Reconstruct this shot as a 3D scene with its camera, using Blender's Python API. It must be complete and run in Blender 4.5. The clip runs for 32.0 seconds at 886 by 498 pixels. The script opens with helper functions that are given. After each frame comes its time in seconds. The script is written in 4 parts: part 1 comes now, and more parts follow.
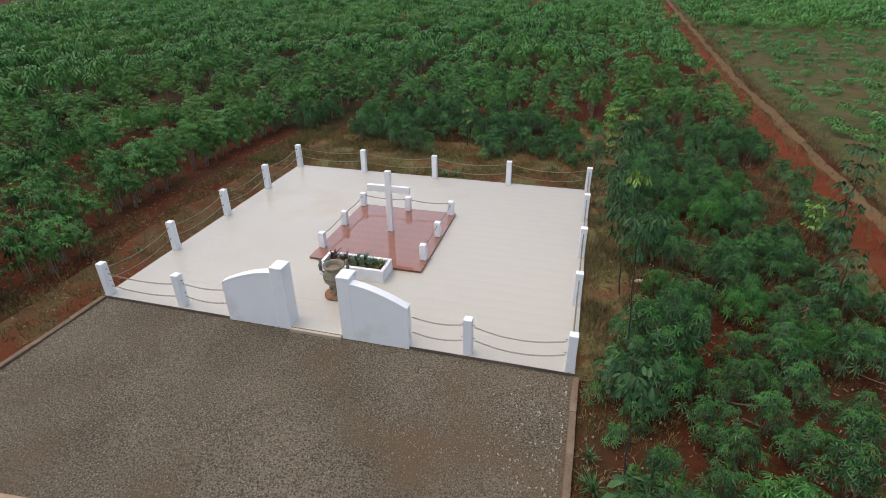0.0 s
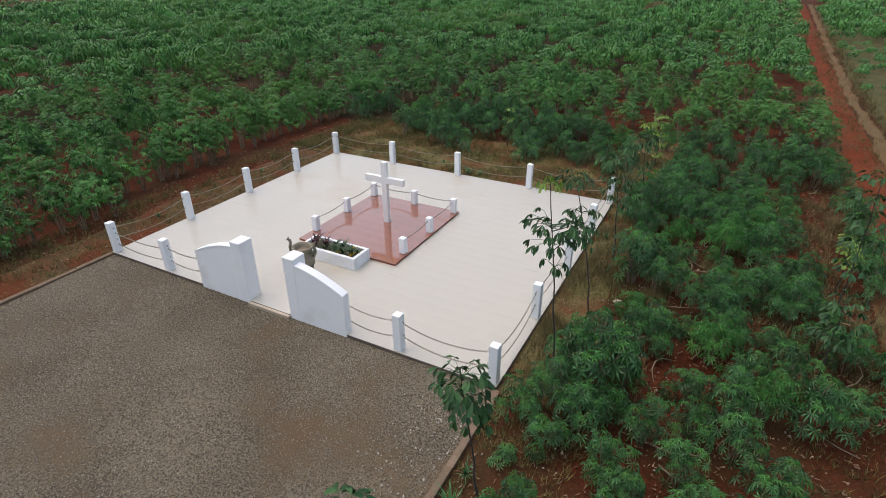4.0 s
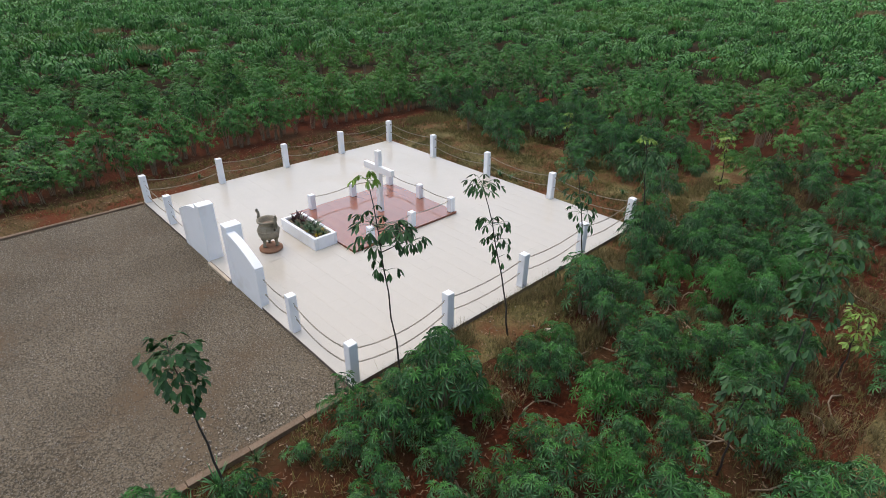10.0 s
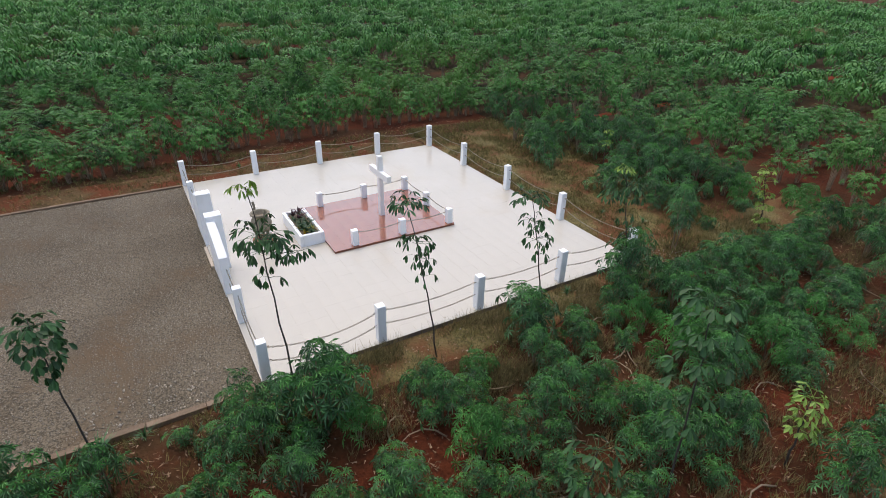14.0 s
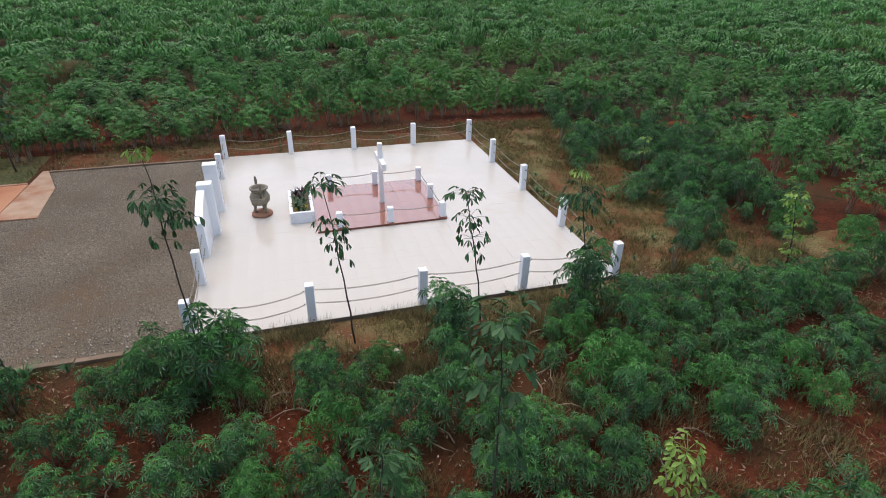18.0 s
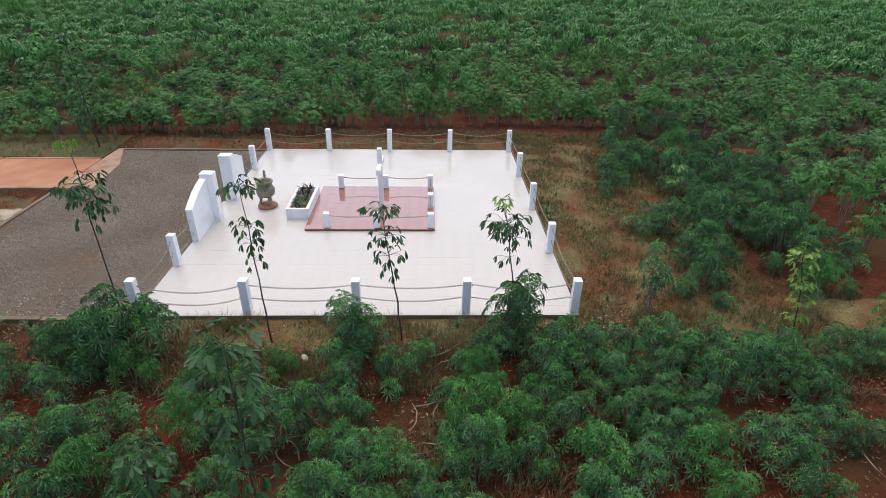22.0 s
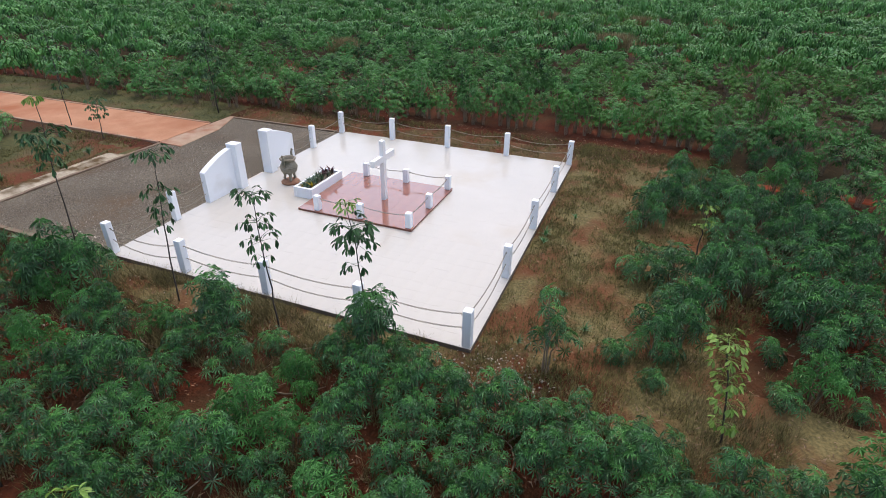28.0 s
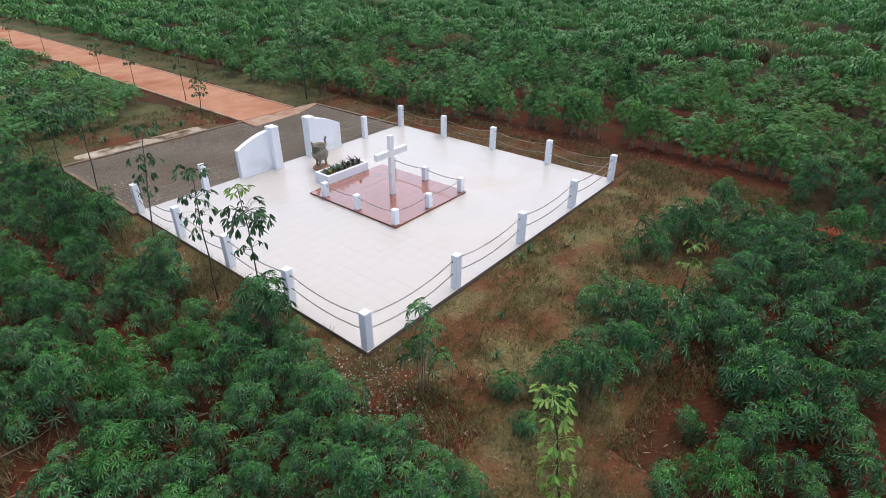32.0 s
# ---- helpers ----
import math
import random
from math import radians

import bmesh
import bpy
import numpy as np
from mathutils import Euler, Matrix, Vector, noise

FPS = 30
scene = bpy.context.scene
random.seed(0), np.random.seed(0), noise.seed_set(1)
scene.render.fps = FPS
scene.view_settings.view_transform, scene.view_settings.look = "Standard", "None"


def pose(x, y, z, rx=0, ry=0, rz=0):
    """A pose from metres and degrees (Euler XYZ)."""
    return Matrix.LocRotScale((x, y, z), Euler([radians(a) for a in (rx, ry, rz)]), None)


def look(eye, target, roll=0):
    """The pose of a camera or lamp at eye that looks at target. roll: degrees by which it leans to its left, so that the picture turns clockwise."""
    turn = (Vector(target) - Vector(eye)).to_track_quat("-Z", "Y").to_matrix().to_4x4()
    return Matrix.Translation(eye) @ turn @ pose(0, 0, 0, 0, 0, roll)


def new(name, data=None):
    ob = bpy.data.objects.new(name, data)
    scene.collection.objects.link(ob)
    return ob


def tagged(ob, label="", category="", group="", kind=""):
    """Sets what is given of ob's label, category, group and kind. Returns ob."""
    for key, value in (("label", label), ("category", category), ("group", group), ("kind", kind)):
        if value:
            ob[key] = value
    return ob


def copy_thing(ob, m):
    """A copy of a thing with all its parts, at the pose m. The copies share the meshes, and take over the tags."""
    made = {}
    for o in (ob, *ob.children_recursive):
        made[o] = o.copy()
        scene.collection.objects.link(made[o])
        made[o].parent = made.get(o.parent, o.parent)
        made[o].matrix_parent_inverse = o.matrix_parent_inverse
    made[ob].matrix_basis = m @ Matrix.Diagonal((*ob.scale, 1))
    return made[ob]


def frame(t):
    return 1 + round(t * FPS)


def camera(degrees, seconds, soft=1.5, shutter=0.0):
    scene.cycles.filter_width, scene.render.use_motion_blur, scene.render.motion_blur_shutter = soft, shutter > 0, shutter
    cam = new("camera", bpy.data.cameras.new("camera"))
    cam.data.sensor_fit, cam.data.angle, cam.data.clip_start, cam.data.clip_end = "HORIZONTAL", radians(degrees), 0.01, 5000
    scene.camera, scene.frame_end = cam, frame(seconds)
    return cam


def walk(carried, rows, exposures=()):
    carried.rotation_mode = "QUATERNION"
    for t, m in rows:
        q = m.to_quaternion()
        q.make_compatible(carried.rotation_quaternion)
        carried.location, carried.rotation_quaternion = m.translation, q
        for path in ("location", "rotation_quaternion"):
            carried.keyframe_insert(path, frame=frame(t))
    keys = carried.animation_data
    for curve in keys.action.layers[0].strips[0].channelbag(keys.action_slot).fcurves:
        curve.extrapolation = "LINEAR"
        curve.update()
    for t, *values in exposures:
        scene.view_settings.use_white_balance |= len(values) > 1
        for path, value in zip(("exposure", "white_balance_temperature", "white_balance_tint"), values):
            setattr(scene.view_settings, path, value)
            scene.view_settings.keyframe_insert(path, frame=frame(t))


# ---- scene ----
cam = camera(79.1, 32.0, 0.9)
METRES, TURN = 33.33, 15.3
ROWS = [
    (0.0, 0.0, 0.0, 0.0, -0.04, -28.45, 0.07),
    (0.5, 0.0151, 0.0009, -0.0026, 1.6, -28.46, 0.02),
    (1.0, 0.0283, 0.0025, -0.0047, 3.03, -28.46, 0.04),
    (1.5, 0.0431, 0.004, -0.0068, 4.56, -28.46, -0.06),
    (2.0, 0.0555, 0.0055, -0.0082, 6.14, -28.47, -0.09),
    (2.5, 0.0688, 0.0083, -0.0084, 7.98, -28.49, -0.15),
    (4.5, 0.1179, 0.0196, -0.0059, 14.02, -28.43, -0.41),
    (5.0, 0.1287, 0.0224, -0.0069, 15.54, -28.44, -0.49),
    (5.5, 0.1403, 0.0271, -0.008, 17.22, -28.42, -0.58),
    (6.0, 0.1524, 0.033, -0.0084, 18.77, -28.44, -0.58),
    (6.5, 0.1661, 0.0395, -0.0093, 20.08, -28.47, -0.65),
    (7.0, 0.1787, 0.0454, -0.0116, 21.57, -28.48, -0.67),
    (7.5, 0.1914, 0.0526, -0.0129, 23.1, -28.5, -0.68),
    (8.0, 0.2032, 0.06, -0.0128, 24.52, -28.53, -0.68),
    (8.5, 0.2175, 0.0678, -0.0138, 25.98, -28.57, -0.74),
    (9.0, 0.2302, 0.0745, -0.0138, 27.5, -28.62, -0.76),
    (9.5, 0.243, 0.0811, -0.0132, 29.46, -28.66, -0.75),
    (10.0, 0.2543, 0.0894, -0.0127, 31.41, -28.64, -0.76),
    (10.5, 0.2663, 0.0987, -0.0121, 33.16, -28.68, -0.8),
    (11.0, 0.2768, 0.1072, -0.011, 34.86, -28.69, -0.8),
    (11.5, 0.2888, 0.1158, -0.0109, 36.67, -28.74, -0.83),
    (12.0, 0.2995, 0.1254, -0.01, 38.58, -28.76, -0.86),
    (12.5, 0.3086, 0.1356, -0.0082, 40.24, -28.8, -0.86),
    (13.0, 0.3191, 0.1453, -0.008, 41.62, -28.83, -0.9),
    (13.5, 0.3279, 0.1549, -0.0063, 42.98, -28.83, -0.91),
    (14.0, 0.3377, 0.1658, -0.0036, 44.67, -28.86, -0.96),
    (14.5, 0.3471, 0.1757, -0.0024, 46.09, -28.88, -0.96),
    (15.0, 0.3564, 0.1868, -0.0008, 47.9, -28.92, -0.96),
    (15.5, 0.3662, 0.198, -0.0008, 49.32, -28.94, -1.03),
    (17.5, 0.4021, 0.2487, -0.0094, 56.41, -29.18, -1.02),
    (18.0, 0.4091, 0.2631, -0.0095, 58.49, -29.24, -0.99),
    (18.5, 0.415, 0.2764, -0.0082, 60.29, -29.25, -0.99),
    (19.0, 0.4214, 0.2916, -0.0072, 62.11, -29.29, -1.01),
    (19.5, 0.4269, 0.3057, -0.0054, 63.76, -29.31, -0.97),
    (20.0, 0.4328, 0.3229, -0.0036, 65.66, -29.32, -0.97),
    (20.5, 0.4372, 0.3383, -0.0024, 67.32, -29.37, -0.95),
    (21.0, 0.4408, 0.3557, -0.0015, 69.32, -29.39, -0.91),
    (21.5, 0.4453, 0.3717, -0.0015, 71.29, -29.45, -0.88),
    (22.0, 0.4491, 0.389, -0.0017, 73.31, -29.48, -0.86),
    (22.5, 0.4524, 0.4046, -0.0022, 75.2, -29.53, -0.82),
    (23.0, 0.4551, 0.4207, -0.0034, 77.51, -29.59, -0.79),
    (23.5, 0.4568, 0.4357, -0.0045, 79.37, -29.62, -0.72),
    (24.0, 0.4574, 0.4524, -0.0052, 81.09, -29.65, -0.75),
    (24.5, 0.4572, 0.4683, -0.006, 82.83, -29.7, -0.74),
    (25.0, 0.4567, 0.4857, -0.0066, 84.91, -29.73, -0.72),
    (25.5, 0.4577, 0.5022, -0.0073, 86.81, -29.77, -0.66),
    (27.5, 0.4455, 0.5748, -0.0062, 94.78, -29.93, -0.43),
    (28.0, 0.4424, 0.5924, -0.0058, 96.57, -29.95, -0.39),
    (28.5, 0.4393, 0.612, -0.0063, 98.77, -29.97, -0.31),
    (29.0, 0.4354, 0.6273, -0.0062, 100.59, -29.98, -0.27),
    (29.5, 0.4284, 0.6453, -0.0047, 102.79, -30.0, -0.2),
    (30.0, 0.4221, 0.662, -0.005, 105.06, -30.02, -0.11),
    (30.5, 0.4155, 0.6806, -0.0061, 107.2, -30.05, -0.02),
    (31.0, 0.4085, 0.6983, -0.008, 109.49, -30.06, 0.05),
    (31.5, 0.4006, 0.7178, -0.0086, 111.93, -30.09, 0.14),
    (32.0, 0.3917, 0.7336, -0.0084, 114.17, -30.09, 0.24),
]
START = pose(5.919, -14.77, 8.039, 0, 0.5, 0) @ pose(0, 0, 0, 0, 0, TURN)
walk(cam, [(t, START @ pose(METRES * x, METRES * y, METRES * z, 90 + pitch, roll, yaw)) for t, x, y, z, yaw, pitch, roll in ROWS],
     exposures=[(0.0, 0.12, 6850, 9.5), (9.0, 0.24, 6750, 9.5), (19.0, 0.38, 6600, 12.5), (32.0, 0.47, 6400, 13.0)])

# ---- light: bright overcast, the sun a wide glow high in the west ----
world = bpy.data.worlds.new("overcast_sky")
scene.world = world
world.use_nodes = True
sky = world.node_tree.nodes.new("ShaderNodeTexSky")
sky.sky_type, sky.sun_disc = "NISHITA", False
sky.sun_elevation, sky.sun_rotation = radians(70), radians(264)
sky.air_density, sky.dust_density, sky.ozone_density = 1.0, 3.5, 1.0
back = world.node_tree.nodes["Background"]
back.inputs["Strength"].default_value = 0.168
world.node_tree.links.new(sky.outputs["Color"], back.inputs["Color"])
sun_data = bpy.data.lights.new("sun", "SUN")
sun_data.energy, sun_data.angle, sun_data.color = 0.92, radians(130), (1.0, 0.99, 0.97)
sun = new("sun", sun_data)
sun.matrix_world = look((-12, -1.2, 34), (0, 0, 0))

# ---- materials ----


def material(name, dark, light, scale=8.0, rough=0.7, fine=60.0, bump=0.2, bump_size=0.01, spread=0.0, metal=0.0, island=0.0,
             stain=None, stain_scale=0.6, stain_at=0.6, rough_spread=0.1, leafy=0.0, specular=0.5, grain_share=0.4, contrast=0.18, coat=0.0):
    """Two scales of noise between dark and light, an optional patchy stain, and a fine relief."""
    mat = bpy.data.materials.new(name)
    mat.use_nodes = True
    tree = mat.node_tree
    n, link = tree.nodes.new, tree.links.new
    shader = tree.nodes["Principled BSDF"]
    where = n("ShaderNodeTexCoord").outputs["Object"]

    def cloud(size, detail=4.0):
        node = n("ShaderNodeTexNoise")
        node.inputs["Scale"].default_value, node.inputs["Detail"].default_value = size, detail
        link(where, node.inputs["Vector"])
        return node.outputs["Fac"]

    def stretch(value, low, high):
        node = n("ShaderNodeMapRange")
        node.inputs["From Min"].default_value, node.inputs["From Max"].default_value = low, high
        link(value, node.inputs["Value"])
        return node.outputs["Result"]

    def mixed(fac, a, b):
        node = n("ShaderNodeMix")
        node.data_type = "RGBA"
        link(fac, node.inputs["Factor"])
        for value, slot in ((a, node.inputs["A"]), (b, node.inputs["B"])):
            if isinstance(value, tuple):
                slot.default_value = (*value, 1)
            else:
                link(value, slot)
        return node.outputs["Result"]

    def summed(a, b, how="ADD"):
        node = n("ShaderNodeMath")
        node.operation = how
        for value, slot in ((a, node.inputs[0]), (b, node.inputs[1])):
            if isinstance(value, float):
                slot.default_value = value
            else:
                link(value, slot)
        return node.outputs["Value"]

    broad, grain = cloud(scale), cloud(fine, 6.0)
    fac = stretch(summed(summed(broad, 1.0 - grain_share, "MULTIPLY"), summed(grain, grain_share, "MULTIPLY")), 0.5 - contrast, 0.5 + contrast)
    colour = mixed(fac, dark, light)
    if stain:
        colour = mixed(stretch(cloud(stain_scale, 6.0), stain_at - 0.06, stain_at + 0.1), colour, stain)
    for amount, node_type, output in ((spread, "ShaderNodeObjectInfo", "Random"), (island, "ShaderNodeNewGeometry", "Random Per Island")):
        if amount:
            hsv = n("ShaderNodeHueSaturation")
            link(summed(summed(n(node_type).outputs[output], 2 * amount, "MULTIPLY"), 1.0 - amount), hsv.inputs["Value"])
            link(colour, hsv.inputs["Color"])
            colour = hsv.outputs["Color"]
    link(colour, shader.inputs["Base Color"])
    link(summed(summed(grain, 2 * rough_spread, "MULTIPLY"), rough - rough_spread), shader.inputs["Roughness"])
    shader.inputs["Metallic"].default_value = metal
    shader.inputs["Specular IOR Level"].default_value = specular
    shader.inputs["Coat Weight"].default_value, shader.inputs["Coat Roughness"].default_value = coat, 0.04
    if bump:
        relief = n("ShaderNodeBump")
        relief.inputs["Strength"].default_value, relief.inputs["Distance"].default_value = bump, bump_size
        link(grain, relief.inputs["Height"])
        link(relief.outputs["Normal"], shader.inputs["Normal"])
    if leafy:
        glow, both = n("ShaderNodeBsdfTranslucent"), n("ShaderNodeMixShader")
        link(colour, glow.inputs["Color"])
        both.inputs["Fac"].default_value = leafy
        link(shader.outputs["BSDF"], both.inputs[1])
        link(glow.outputs["BSDF"], both.inputs[2])
        link(both.outputs["Shader"], tree.nodes["Material Output"].inputs["Surface"])
    return mat


SOIL = material("red_soil", (0.042, 0.0115, 0.005), (0.118, 0.032, 0.0135), 1.2, 0.95, 11.0, 0.9, 0.06, stain=(0.062, 0.032, 0.014), stain_scale=0.35, stain_at=0.51, grain_share=0.6, contrast=0.15, specular=0.12)
TURF = material("dry_turf", (0.074, 0.066, 0.025), (0.215, 0.170, 0.074), 1.6, 0.95, 14.0, 0.8, 0.05, stain=(0.135, 0.056, 0.025), stain_scale=0.7, stain_at=0.49, grain_share=0.65, contrast=0.14, specular=0.12)
MARGIN = material("weedy_red_earth", (0.056, 0.036, 0.016), (0.150, 0.098, 0.046), 1.3, 0.95, 13.0, 0.8, 0.05, stain=(0.125, 0.040, 0.018), stain_scale=0.8, stain_at=0.5, grain_share=0.65, contrast=0.14, specular=0.12)
# weedy soil, its colour darkened to carry the shade between crop rows
FIELD_SHADE_SOIL = material("shade_toned_weedy_soil", (0.018, 0.015, 0.0065), (0.052, 0.033, 0.014), 0.9, 0.95, 9.0, 0.6, 0.04, stain=(0.075, 0.027, 0.012), stain_scale=0.3, stain_at=0.62, grain_share=0.6, contrast=0.14, specular=0.12)
WEEDY = material("weedy_turf", (0.042, 0.049, 0.019), (0.128, 0.120, 0.048), 1.1, 0.95, 10.0, 0.6, 0.04, stain=(0.120, 0.085, 0.042), stain_scale=0.5, stain_at=0.56, grain_share=0.6, contrast=0.14, specular=0.12)
TRACK = material("red_track_earth", (0.105, 0.023, 0.009), (0.200, 0.046, 0.018), 0.5, 0.95, 7.0, 0.6, 0.03, stain=(0.13, 0.06, 0.028), stain_scale=0.45, stain_at=0.58, specular=0.12)
SAND = material("tan_track_edge", (0.12, 0.066, 0.032), (0.21, 0.125, 0.064), 0.7, 0.95, 12.0, 0.6, 0.03, stain=(0.15, 0.10, 0.05), stain_scale=0.6, stain_at=0.48, specular=0.12)
PALE_SAND = material("pale_sand", (0.30, 0.25, 0.175), (0.52, 0.45, 0.34), 2.0, 0.95, 14.0, 0.6, 0.03, stain=(0.10, 0.062, 0.026), stain_scale=1.3, stain_at=0.5, specular=0.12)
GRAVEL = material("grey_gravel", (0.054, 0.043, 0.028), (0.198, 0.163, 0.115), 0.45, 0.95, 26.0, 0.5, 0.012, stain=(0.120, 0.082, 0.048), stain_scale=0.32, stain_at=0.58, grain_share=0.8, contrast=0.10, specular=0.2)
STONE_BIT = material("gravel_stone", (0.13, 0.113, 0.091), (0.315, 0.278, 0.228), 0.4, 0.9, 60.0, 0.0, island=0.45, specular=0.2)
KERB = material("weathered_concrete", (0.135, 0.094, 0.062), (0.29, 0.215, 0.155), 2.5, 0.9, 40.0, 0.4, 0.01, stain=(0.20, 0.10, 0.055), stain_scale=1.1, stain_at=0.52, spread=0.1, specular=0.12)
APRON = material("stained_concrete", (0.30, 0.195, 0.125), (0.47, 0.34, 0.24), 0.9, 0.85, 30.0, 0.3, 0.01, stain=(0.30, 0.14, 0.08), stain_scale=0.8, stain_at=0.53, specular=0.12)
ROAD = material("orange_road", (0.36, 0.17, 0.09), (0.50, 0.265, 0.155), 0.9, 0.9, 25.0, 0.3, 0.01, stain=(0.33, 0.125, 0.06), stain_scale=0.25, stain_at=0.56, specular=0.12)
TILE = material("cream_tile", (0.505, 0.468, 0.40), (0.57, 0.533, 0.462), 0.35, 0.11, 30.0, 0.02, 0.002, stain=(0.505, 0.435, 0.335), stain_scale=0.3, stain_at=0.60, spread=0.008, rough_spread=0.04)
TILE_REST = material("cream_tile_rest", (0.505, 0.468, 0.40), (0.57, 0.533, 0.462), 0.35, 0.11, 30.0, 0.02, 0.002, stain=(0.505, 0.435, 0.335), stain_scale=0.3, stain_at=0.60, island=0.008, rough_spread=0.04)
THRESHOLD = material("worn_tan_tile", (0.42, 0.34, 0.25), (0.55, 0.46, 0.35), 1.5, 0.6, 40.0, 0.1)
GROUT = material("tile_grout", (0.49, 0.453, 0.388), (0.56, 0.522, 0.455), 2.0, 0.2, 50.0, 0.1)
SLAB_SIDE = material("slab_edge", (0.08, 0.066, 0.055), (0.19, 0.15, 0.12), 2.0, 0.9, 30.0, 0.4, 0.01)
RED_TILE = material("red_granite_tile", (0.25, 0.075, 0.038), (0.34, 0.12, 0.062), 1.2, 0.07, 90.0, 0.02, 0.002, stain=(0.29, 0.10, 0.05), stain_scale=0.8, stain_at=0.5, spread=0.03, rough_spread=0.05, specular=0.8, coat=1.0)
RED_GROUT = material("red_grout", (0.22, 0.07, 0.038), (0.28, 0.10, 0.055), 3.0, 0.6)
WHITE = material("white_paint", (0.86, 0.875, 0.89), (0.90, 0.91, 0.92), 1.5, 0.55, 50.0, 0.15, 0.004, stain=(0.79, 0.785, 0.77), stain_scale=1.2, stain_at=0.62)
PLASTER = material("white_cross_paint", (0.84, 0.83, 0.80), (0.89, 0.88, 0.86), 2.0, 0.6, 60.0, 0.1, 0.003)
CHAIN = material("weathered_chain", (0.22, 0.195, 0.15), (0.38, 0.34, 0.26), 6.0, 0.55, 90.0, 0.1, metal=0.4)
IRON = material("dark_iron", (0.06, 0.055, 0.05), (0.14, 0.12, 0.10), 6.0, 0.5, 90.0, 0.1, metal=0.7)
URN_STONE = material("carved_stone", (0.17, 0.145, 0.10), (0.33, 0.29, 0.215), 4.0, 0.85, 40.0, 0.5, 0.01, stain=(0.13, 0.12, 0.075), stain_scale=3.0, stain_at=0.55)
URN_BASE = material("terracotta_stone", (0.24, 0.10, 0.05), (0.36, 0.19, 0.11), 5.0, 0.85, 40.0, 0.4, 0.01)
ASH = material("ash_sand", (0.22, 0.16, 0.12), (0.34, 0.26, 0.20), 9.0, 0.95, 60.0, 0.4)
POT_SOIL = material("planter_soil", (0.11, 0.085, 0.055), (0.22, 0.17, 0.115), 9.0, 0.95, 60.0, 0.6)
LEAF = material("cassava_leaf", (0.008, 0.044, 0.012), (0.162, 0.398, 0.140), 1.6, 0.36, 14.0, 0.0, spread=0.28, island=0.28, leafy=0.07, grain_share=0.5, contrast=0.14, specular=0.5)
LEAF_FIELD = material("cassava_leaf_field", (0.006, 0.036, 0.007), (0.116, 0.318, 0.071), 0.85, 0.5, 6.0, 0.0, island=0.18, leafy=0.06, grain_share=0.3, contrast=0.12, stain=(0.095, 0.225, 0.040), stain_scale=0.05, stain_at=0.56, specular=0.25)
LEAF_YOUNG = material("cassava_leaf_young", (0.036, 0.155, 0.032), (0.145, 0.39, 0.090), 1.6, 0.45, 14.0, 0.0, spread=0.2, island=0.15, leafy=0.12, grain_share=0.5, contrast=0.14, specular=0.35)
PLANTER_LEAF = material("planter_leaf", (0.022, 0.055, 0.02), (0.06, 0.12, 0.045), 9.0, 0.5, 40.0, 0.0, island=0.4)
STEM = material("cassava_stem", (0.16, 0.12, 0.078), (0.33, 0.25, 0.17), 6.0, 0.8, 50.0, 0.2, spread=0.2)
RUBBER_LEAF = material("rubber_leaf", (0.016, 0.054, 0.018), (0.060, 0.145, 0.044), 3.0, 0.5, 30.0, 0.0, island=0.4, leafy=0.1, specular=0.35)
PALE_LEAF = material("pale_new_leaf", (0.12, 0.24, 0.03), (0.27, 0.41, 0.075), 3.0, 0.4, 30.0, 0.0, island=0.25, leafy=0.2)
BARK = material("sapling_bark", (0.028, 0.024, 0.02), (0.075, 0.06, 0.048), 8.0, 0.85, 60.0, 0.3)
GRASS = material("dry_grass", (0.058, 0.076, 0.023), (0.215, 0.178, 0.070), 0.5, 0.8, 7.0, 0.0, island=0.5, specular=0.12)
VERGE = material("verge_grass", (0.082, 0.076, 0.029), (0.265, 0.210, 0.102), 0.9, 0.85, 7.0, 0.0, island=0.45, specular=0.12)
STRAW = material("straw_litter", (0.14, 0.085, 0.05), (0.30, 0.21, 0.14), 3.0, 0.9, 20.0, 0.0, island=0.5, specular=0.12)
DRY_GRASS = material("tall_dry_grass", (0.20, 0.15, 0.06), (0.36, 0.28, 0.14), 0.5, 0.9, 7.0, 0.0, island=0.4)
RUBBLE = material("pale_rubble", (0.32, 0.27, 0.21), (0.52, 0.46, 0.39), 6.0, 0.9, 40.0, 0.3, island=0.3)
PURPLE = material("purple_leaf", (0.05, 0.018, 0.022), (0.11, 0.035, 0.04), 6.0, 0.5, 40.0, 0.0, island=0.3)
YELLOW = material("yellow_flower", (0.55, 0.38, 0.03), (0.75, 0.56, 0.06), 6.0, 0.6, 40.0, 0.0, island=0.2)

# ---- mesh helpers ----


